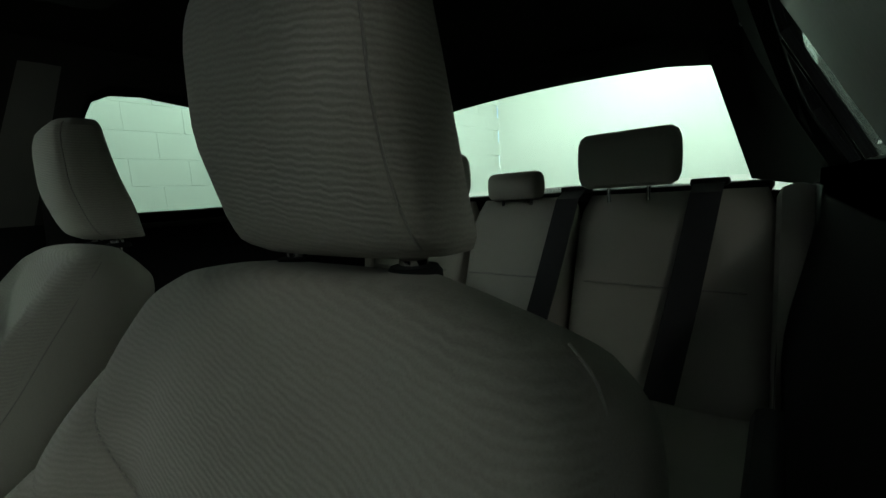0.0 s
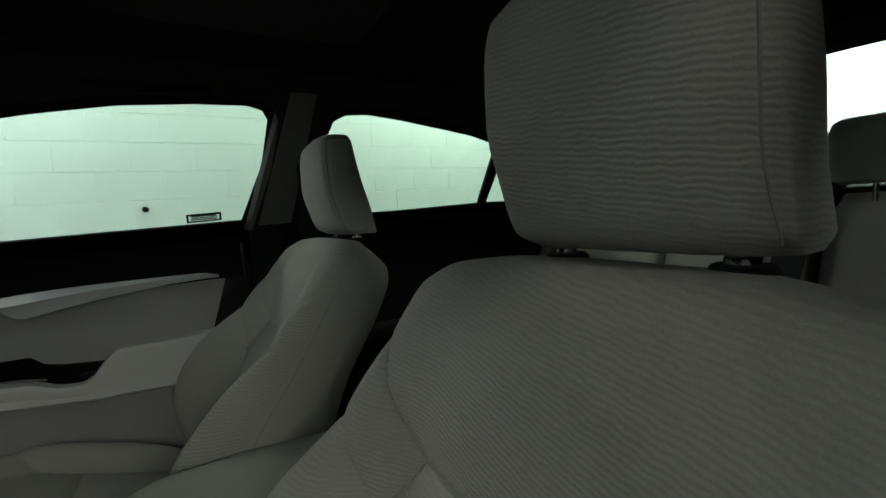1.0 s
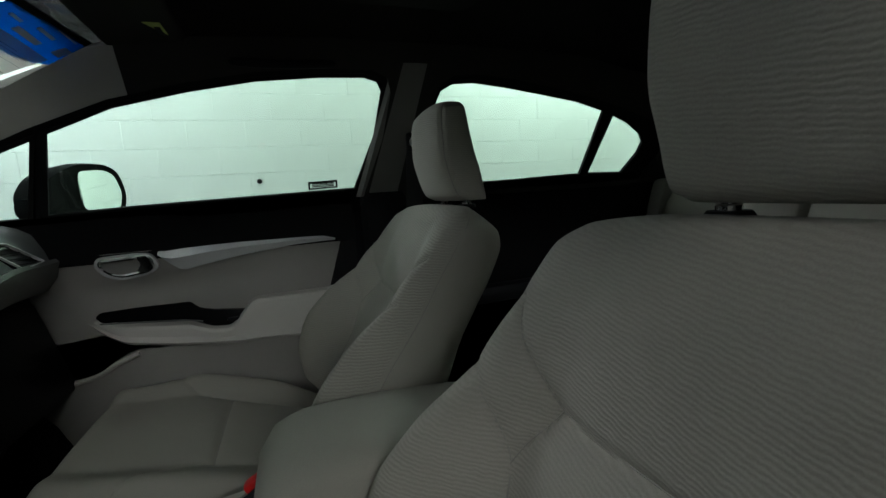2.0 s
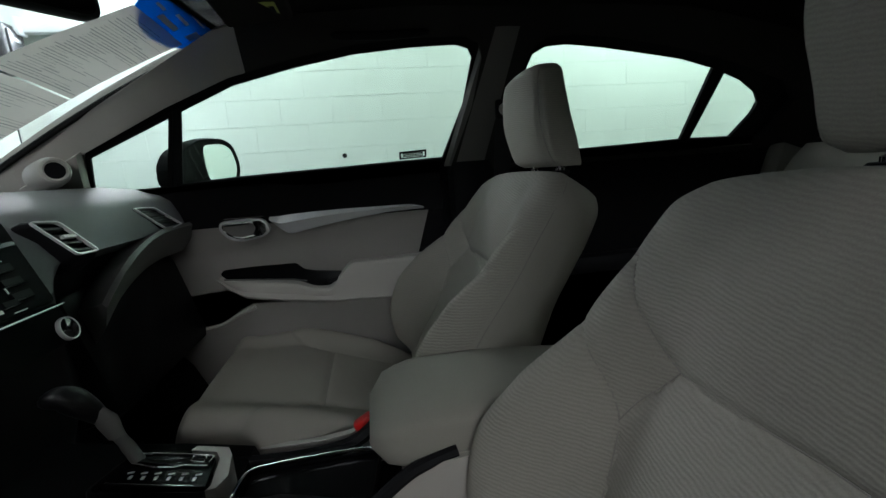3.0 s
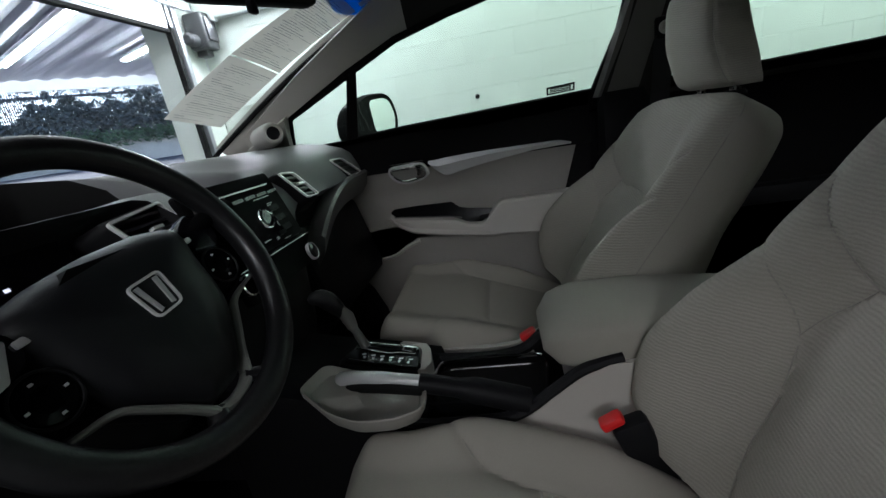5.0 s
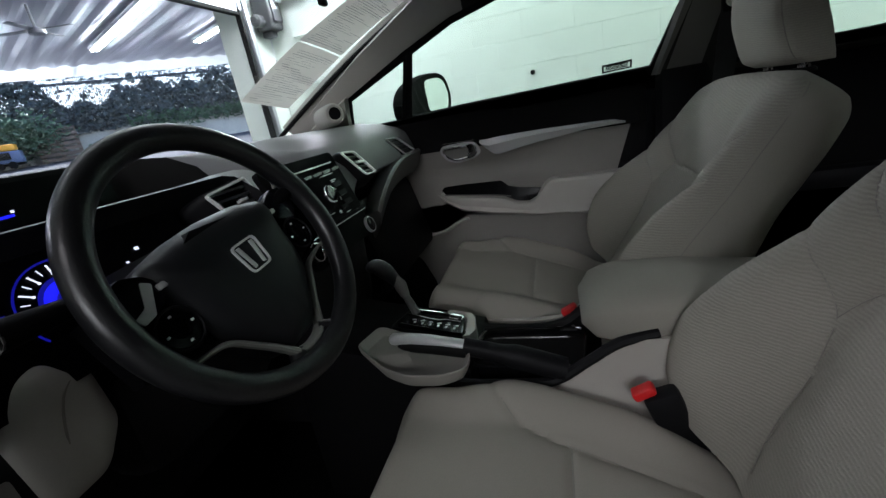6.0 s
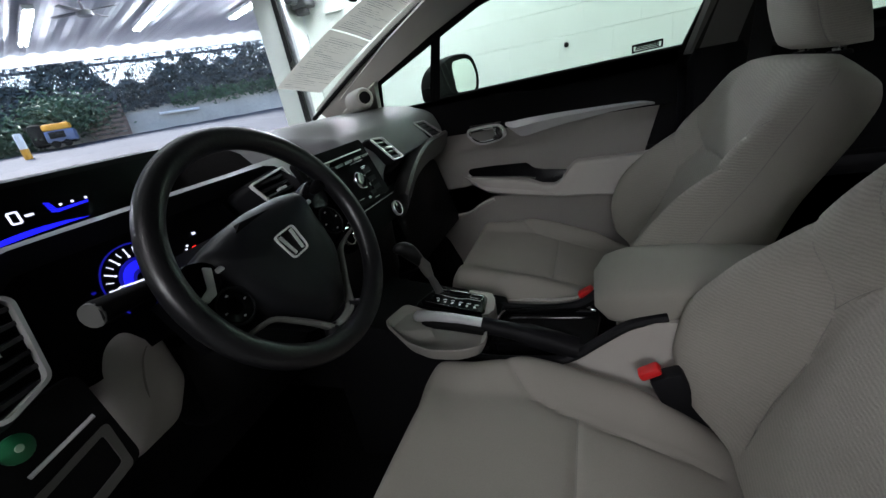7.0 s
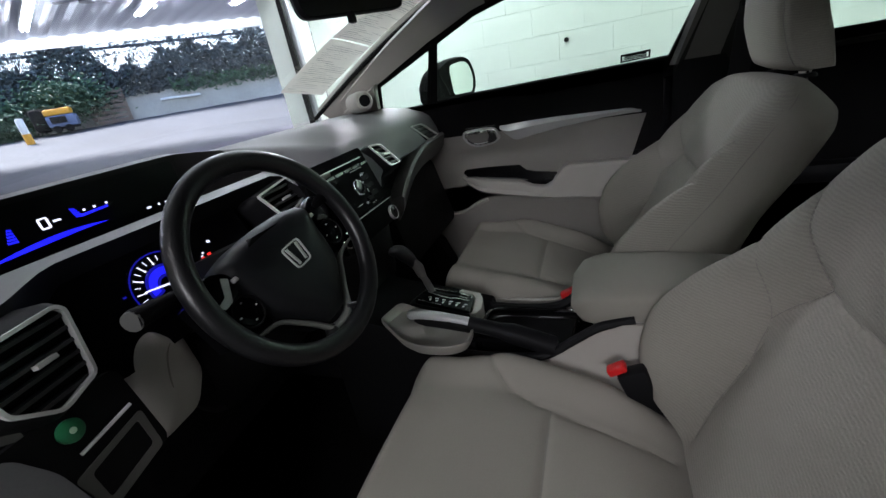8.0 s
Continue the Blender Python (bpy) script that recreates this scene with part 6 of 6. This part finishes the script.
dm = pose(-0.76, 1.16, 0, 0, 0, -64)
bm = bmesh.new()
rbox(-0.05, -0.5, 0.62, 0.09, 0.98, 0.64, 0.03, None, 2, bm)
bm.transform(dm)
part("door_shell", bm, M_PAINT, dd)
bm = rbox(0.005, -0.5, 0.66, 0.03, 0.94, 0.56, 0.012)
bm.transform(dm)
part("inner_trim", bm, M_TRIM, dd, "grey door trim")
bm = rbox(0.03, -0.42, 0.68, 0.07, 0.6, 0.06, 0.02)
bm.transform(dm)
part("armrest", bm, M_TRIM, dd)

# ---- wall light by the garage door ----
wl = thing("wall_light", 3.08, 2.30, 2.10, "white batten light on the block wall beside the garage door", "lamp")
part("batten", rbox(3.055, 2.30, 2.165, 0.06, 0.90, 0.10, 0.015), M_WHITE, wl)
for y in (1.87, 2.73):
    part("end_cap", rbox(3.03, y, 2.155, 0.09, 0.035, 0.12, 0.012), M_WHITE, wl)

# ---- garage door and opener ----
gd = thing("garage_door", 0.25, 2.90, 2.02, "white sectional garage door raised over the opening", "garage door")
for k in range(2):
    for i in range(6):
        x0, x1 = mix(JAMB_L, JAMB_X, i / 6), mix(JAMB_L, JAMB_X, (i + 1) / 6)
        part("panel", rbox((x0 + x1) / 2, 2.915, 2.17 + 0.32 * k, x1 - x0 - 0.03, 0.04, 0.27, 0.01), M_WHITE, gd)
    part("rail", rbox((JAMB_L + JAMB_X) / 2, 2.92, 2.02 + 0.32 * k, JAMB_X - JAMB_L, 0.03, 0.035, 0.004), M_WHITE, gd)
for i in range(7):
    part("stile", rbox(mix(JAMB_L, JAMB_X, i / 6), 2.905, 2.33, 0.035, 0.045, 0.62, 0.004), material("grey_steel", (0.35, 0.36, 0.38), 0.45, 0.6, scale=60, vary=0.06, bump=0.05) if i == 0 else bpy.data.materials["grey_steel"], gd)
part("bottom_seal", rbox((JAMB_L + JAMB_X) / 2, 2.92, 1.995, JAMB_X - JAMB_L, 0.05, 0.03, 0.006), M_RUBBER, gd, "black rubber bottom seal")
M_STEEL = bpy.data.materials["grey_steel"]
track = thing("door_track", JAMB_X + 0.06, 2.90, 0.0, "galvanised garage door track on the jamb", "door track")
part("rail", rbox(JAMB_X + 0.055, 2.90, 1.55, 0.05, 0.06, 3.1, 0.006), M_STEEL, track)
part("weather_strip", rbox(JAMB_X - 0.005, 2.915, 1.22, 0.03, 0.05, 2.44, 0.004), M_RUBBER, track)
for z in (0.5, 1.1, 1.7, 2.3):
    part("bracket", rbox(JAMB_X + 0.10, 2.93, z, 0.06, 0.03, 0.05, 0.004), M_STEEL, track)
op = thing("door_opener", 2.98, 2.85, 1.86, "dark grey wall-mounted garage door opener", "door opener")
M_DARKBOX = material("dark_grey_casing", (0.05, 0.05, 0.055), 0.45, scale=80, vary=0.08, bump=0.05)
part("casing", rbox(2.985, 2.84, 2.02, 0.17, 0.18, 0.28, 0.025, pose(0, 0, 0, 0, 0, 0), 3), M_DARKBOX, op)
part("cover", rbox(2.985, 2.742, 2.03, 0.13, 0.02, 0.18, 0.008), M_DARKBOX, op)
part("plate", rbox(2.985, 2.731, 2.05, 0.05, 0.004, 0.025, 0.001), M_STEEL, op, "pale plate")
part("motor", lathe([(0.05, 0), (0.05, 0.08), (0.03, 0.10)], pose(2.90, 2.86, 1.95, 0, -90, 0), 16), M_DARKBOX, op)
part("lower_box", rbox(2.99, 2.86, 1.855, 0.09, 0.10, 0.05, 0.01), M_DARKBOX, op)
part("shaft", lathe([(0.014, 0), (0.014, 5.0)], pose(3.05, 2.84, 2.17, 0, -90, 0), 12), M_STEEL, op)

# ---- covered yard ----
M_TIN = material("white_corrugated_tin", (0.72, 0.72, 0.78), 0.45, scale=20, vary=0.05, bump=0.05)
M_TUBE = glow("lit_tube", (0.92, 0.96, 1.0), 16.0)
EDGE_A, EDGE_B = Vector((-12.0, 25.7)), Vector((13.0, 3.9))     # the canopy's far edge
run = Vector((0.42, 0.91)).normalized()
cross = Vector((run.y, -run.x))
rows = []
CAN_Z = 3.0
n_rib = 420
verts0, verts1 = [], []
for i in range(n_rib + 1):
    c = mix(-16.0, 16.0, i / n_rib)
    z = CAN_Z + (0.03 if (i % 4) in (0, 1) else 0.0)
    p = Vector((1.0, 3.1)) + cross * c
    a = p + run * ((3.16 - p.y) / run.y)
    e = (EDGE_B - EDGE_A)
    nrm = Vector((-e.y, e.x))
    k = (EDGE_A - p).dot(nrm) / run.dot(nrm)
    b = p + run * k
    if b.y < a.y + 0.1:
        b = a + run * 0.1
    verts0.append(Vector((a.x, a.y, z)))
    verts1.append(Vector((b.x, b.y, z)))
canopy = thing("canopy", 3, 5, 0.0, "white corrugated metal canopy over the yard", "canopy")
part("roof_sheet", loft([verts0, verts1], False, False), M_TIN, canopy, smooth=False)
bm = loft([[Vector((p.x, p.y, z)) for p in (EDGE_A, EDGE_B)] for z in (CAN_Z - 0.18, CAN_Z + 0.15)], False, False)
bmesh.ops.solidify(bm, geom=bm.faces[:], thickness=0.08)
part("fascia_beam", bm, M_WHITE, canopy, "white edge beam", smooth=False)
part("post", lathe([(0.06, 0.5), (0.06, CAN_Z)], pose(EDGE_A.x + 3, EDGE_A.y - 2.6, 0), 12), M_WHITE, canopy)
for x, y, ln in ((4.9, 6.5, 3.4), (4.1, 8.4, 2.3), (6.15, 5.7, 2.5), (-1.0, 6.5, 3.4)):
    ft = thing("tube_light", x, y, CAN_Z - 0.1, "lit fluorescent batten under the canopy", "lamp", "canopy lights")
    ang = -math.degrees(math.atan2(run.x, run.y))
    m = pose(x, y, CAN_Z - 0.07, 0, 0, ang)
    bm = rbox(0, 0, 0.03, 0.14, ln, 0.06, 0.01)
    bm.transform(m)
    part("batten", bm, M_WHITE, ft)
    for s in (-0.035, 0.035):
        bm = rbox(s, 0, -0.015, 0.03, ln - 0.08, 0.03, 0.012)
        bm.transform(m)
        part("tube", bm, M_TUBE, ft, "lit white tube")
fan = thing("ceiling_fan", 3.7, 6.5, CAN_Z - 0.35, "grey metal ceiling fan at rest under the canopy", "fan")
part("rod", lathe([(0.015, 0), (0.015, 0.3)], pose(3.7, 6.5, CAN_Z - 0.3), 10), M_STEEL, fan)
part("hub", lathe([(0.02, 0), (0.09, 0.01), (0.09, 0.07), (0.02, 0.09)], pose(3.7, 6.5, CAN_Z - 0.34), 16), M_STEEL, fan)
for k in range(4):
    bm = rbox(0.25, 0, 0, 0.36, 0.07, 0.008, 0.003)
    bm.transform(pose(3.7, 6.5, CAN_Z - 0.28, 8, 0, 20 + 90 * k))
    part("blade", bm, M_STEEL, fan)

# the far side of the yard: low wall, slatted fence, creepers
WA, WB = Vector((-6.0, 25.0)), Vector((13.5, 8.2))
along = (WB - WA).normalized()
inw = Vector((along.y, -along.x))
if inw.y > 0:
    inw = -inw
GZ = 1.36
length = (WB - WA).length


def wall_pt(s, d, z):
    q = WA + along * s + inw * d
    return Vector((q.x, q.y, z))


M_RETAIN = material("stained_concrete", (0.42, 0.42, 0.40), 0.9, scale=14, vary=0.2, bump=0.4, spread=1.2, blotch=0.3)
bm = loft([[wall_pt(s, d, z) for d, z in ((0.0, 0.6), (0.0, GZ + 0.68), (-0.25, GZ + 0.70), (-0.25, 0.6))] for s in (0.0, length)])
tagged(part("low_wall", bm, M_RETAIN, smooth=False), "stained low concrete wall at the yard's edge", "wall", kind="structure")
M_FENCE = material("dark_fence_slat", (0.05, 0.055, 0.07), 0.8, scale=30, vary=0.2, bump=0.2)
fence = thing("fence", 5, 15, GZ + 0.80, "dark slatted fence along the low wall", "fence")
slat_me = None
for k in range(296):
    s = length - 13.2 + k * 13.2 / 296
    if slat_me is None:
        o = part("slat", rbox(0, 0, 0.75, 0.026, 0.02, 1.5, 0), M_FENCE, fence, smooth=False)
        slat_me = o.data
    else:
        o = new("slat", slat_me)
        o.parent = fence
        o.matrix_parent_inverse = fence.matrix_basis.inverted()
    q = wall_pt(s, -0.12, GZ + 0.62)
    o.matrix_basis = Matrix.Translation(q) @ pose(0, 0, 0, 0, 0, math.degrees(math.atan2(along.y, along.x)))
for z in (GZ + 0.8, GZ + 1.85):
    bm = loft([[wall_pt(s, d, zz) for d, zz in ((-0.10, z), (-0.10, z + 0.06), (-0.16, z + 0.06), (-0.16, z))] for s in (0.0, length)])
    part("fence_rail", bm, M_FENCE, fence, smooth=False)


def leaves(name, count, place, size, mat, label, category):
    """Foliage of many small folded leaves."""
    rg = random.Random(len(name) + count)
    verts, faces = [], []
    for _ in range(count):
        c = place(rg)
        a, b, sz = rg.uniform(0, 6.28), rg.uniform(-0.9, 0.9), size * rg.uniform(0.6, 1.4)
        u = Vector((math.cos(a), math.sin(a), b)).normalized()
        v = u.cross(Vector((rg.uniform(-1, 1), rg.uniform(-1, 1), rg.uniform(-1, 1)))).normalized()
        n0 = len(verts)
        lift = u.cross(v) * sz * 0.25
        verts += [c - u * sz, c + v * sz * 0.45 + lift, c + u * sz, c - v * sz * 0.45 + lift]
        faces += [(n0, n0 + 1, n0 + 2), (n0, n0 + 2, n0 + 3)]
    me = bpy.data.meshes.new(name)
    me.from_pydata(verts, [], faces)
    me.materials.append(mat)
    return tagged(new(name, me), label, category, kind="stuff")


def foliage(name, colour):
    m = material(name, colour, 0.6, scale=3, vary=0.5, bump=0, spread=0.8, blotch=0.3)
    return m


# Creeper green paled towards blue-grey: the windscreen's glare is in the colour.
M_LEAF = foliage("hazed_creeper_leaf", (0.075, 0.092, 0.098))
M_LEAF2 = foliage("green_shrub_leaf", (0.06, 0.12, 0.07))


def creeper(rg):
    s = rg.uniform(3, length)
    lump = 0.5 + 0.5 * math.sin(s * 1.7) * math.sin(s * 0.53 + 1)
    z = GZ + 0.62 + (rg.random() ** 1.25) * (0.80 + 0.80 * lump * lump + 0.25 * math.sin(s * 5.1) * math.sin(s * 2.3))
    return wall_pt(s, rg.uniform(-0.35, 0.12), min(z, GZ + 2.6))


leaves("creeper", 44000, creeper, 0.075, M_LEAF, "creeper covering the yard fence, its leaves paled for windscreen glare", "creeper")
leaves("creeper", 7000, lambda rg: wall_pt(rg.uniform(4, length), rg.uniform(-0.3, 0.05), GZ + 0.9 + 1.35 * rg.random() ** 0.8), 0.07, M_LEAF, "sparse creeper climbing over the yard fence", "creeper")
leaves("hanging_ivy", 5200, lambda rg: wall_pt(length - 0.3 - 5.5 * rg.random() ** 1.8, rg.uniform(0.0, 0.15), GZ + 0.72 + rg.gauss(0, 0.10)), 0.06, M_LEAF2, "bright green ivy hanging over the low wall", "ivy")
leaves("shrub", 4200, lambda rg: wall_pt(length - 8.3 + rg.gauss(0, 0.42), 0.30 + rg.gauss(0, 0.22), GZ + 0.72 + rg.gauss(0, 0.22)), 0.06, M_LEAF2, "green shrub before the low wall", "shrub")
leaves("shrub", 3000, lambda rg: wall_pt(length - 9.9 + rg.gauss(0, 0.45), 0.4 + rg.gauss(0, 0.25), GZ + 0.35 + rg.gauss(0, 0.25)), 0.06, M_LEAF2, "green shrub by the yard fence", "shrub")

# pallets leaning on the wall
M_WOOD = material("weathered_pallet_wood", (0.16, 0.12, 0.10), 0.9, scale=25, vary=0.25, bump=0.3)
pal = thing("pallet", 7, 13, GZ, "weathered wooden pallet leaning on the low wall", "pallet")
PS = length - 7.45
for k in range(7):
    z = GZ + 0.0 + 0.125 * k
    bm = loft([[wall_pt(s, d, zz) for d, zz in ((0.32 - 0.03 * k, z), (0.32 - 0.03 * k, z + 0.08), (0.29 - 0.03 * k, z + 0.08), (0.29 - 0.03 * k, z))] for s in (PS - 0.45, PS + 0.45)])
    part("board", bm, M_WOOD, pal, smooth=False)
for s in (PS - 0.4, PS, PS + 0.4):
    bm = loft([[wall_pt(s + w, 0.27 - 0.03 * 7 * t, GZ + 0.85 * t) for w in (-0.04, 0.04)] + [wall_pt(s + w, 0.18 - 0.03 * 7 * t, GZ + 0.85 * t) for w in (0.04, -0.04)] for t in (0, 1)])
    part("bearer", bm, M_WOOD, pal, smooth=False)
pipe = thing("white_pipe", 9, 11, GZ, "white pipe lying along the low wall", "pipe")
part("pipe", sweep([wall_pt(length - 6.2, 0.10, GZ + 0.40), wall_pt(length - 5.15, 0.10, GZ + 0.37)], 0.035, 8), M_WHITE, pipe)
# yellow-topped cart with blue tubs, and a bollard
M_YEL = material("orange_yellow_paint", (0.75, 0.36, 0.03), 0.5, scale=40, vary=0.1, bump=0.05)
M_BLU = material("blue_grey_plastic", (0.10, 0.14, 0.26), 0.5, scale=40, vary=0.1, bump=0.05)
ct = wall_pt(length - 8.42, 0.9, GZ - 0.03)
cart = thing("machine_cart", ct.x, ct.y, ct.z, "orange and blue machine on small wheels", "machine")
ca = math.degrees(math.atan2(along.y, along.x))
for nm, b, mt in (("hood", rbox(0, 0, 0.49, 0.56, 0.30, 0.15, 0.04), M_YEL), ("tub", rbox(0.03, -0.02, 0.27, 0.60, 0.34, 0.28, 0.04), M_BLU), ("screen", rbox(-0.02, -0.20, 0.30, 0.32, 0.02, 0.16, 0.008), M_RUBBER), ("frame", rbox(0.0, 0, 0.11, 0.62, 0.3, 0.05, 0.02), M_RUBBER), ("cover", rbox(-0.42, 0.1, 0.34, 0.32, 0.4, 0.55, 0.10), M_RUBBER)):
    b.transform(Matrix.Translation(ct) @ pose(0, 0, 0, 0, 0, ca))
    part(nm, b, mt, cart)
for wx in (-0.12, 0.12):
    b = lathe([(0.03, -0.03), (0.085, -0.03), (0.085, 0.03), (0.03, 0.03)], Matrix.Translation(ct) @ pose(0, 0, 0, 0, 0, ca) @ pose(wx, -0.19, 0.085, 90, 0, 0), 16)
    part("wheel", b, M_RUBBER, cart)
bl = wall_pt(length - 8.97, 1.9, GZ - 0.17)
bol = thing("bollard", bl.x, bl.y, GZ - 0.05, "white and yellow steel bollard in the yard", "bollard")
part("upper_post", lathe([(0.075, 0.22), (0.075, 0.53), (0.06, 0.56), (0.01, 0.565)], Matrix.Translation(bl), 16), M_WHITE, bol)
part("lower_post", lathe([(0.077, -0.15), (0.077, 0.22)], Matrix.Translation(bl), 16), M_YEL, bol, "yellow painted foot")

# ---- blocks of the painted wall ----
bw = material("painted_block_face", (0.70, 0.745, 0.71), 0.65, scale=70, vary=0.05, bump=0.5, spread=2.0, blotch=0.07)
blk = None
for r in range(10):
    for c in range(22):
        y = -5.8 + 0.405 * c + (0.2 if r % 2 else 0.0)
        z = 0.80 + 0.203 * r
        if y > FRONT_Y - 0.25:
            continue
        if blk is None:
            o = part("block", rbox(0, 0, 0, 0.03, 0.4044, 0.2018, 0.0012, None, 1), bw, wall_right)
            blk = o.data
        else:
            o = new("block", blk)
            o.parent = wall_right
        o.matrix_basis = Matrix.Translation((WALL_X + 0.0005 * math.sin(7 * r + 3 * c), y, z + 0.1))
hole = thing("wall_bolt", WALL_X - 0.012, 0.62, 1.12, "small dark bolt in the block wall", "bolt")
part("bolt", lathe([(0.02, 0), (0.02, 0.01), (0.012, 0.014)], pose(WALL_X - 0.015, 0.62, 1.14, 0, -90, 0), 10), M_RUBBER, hole)
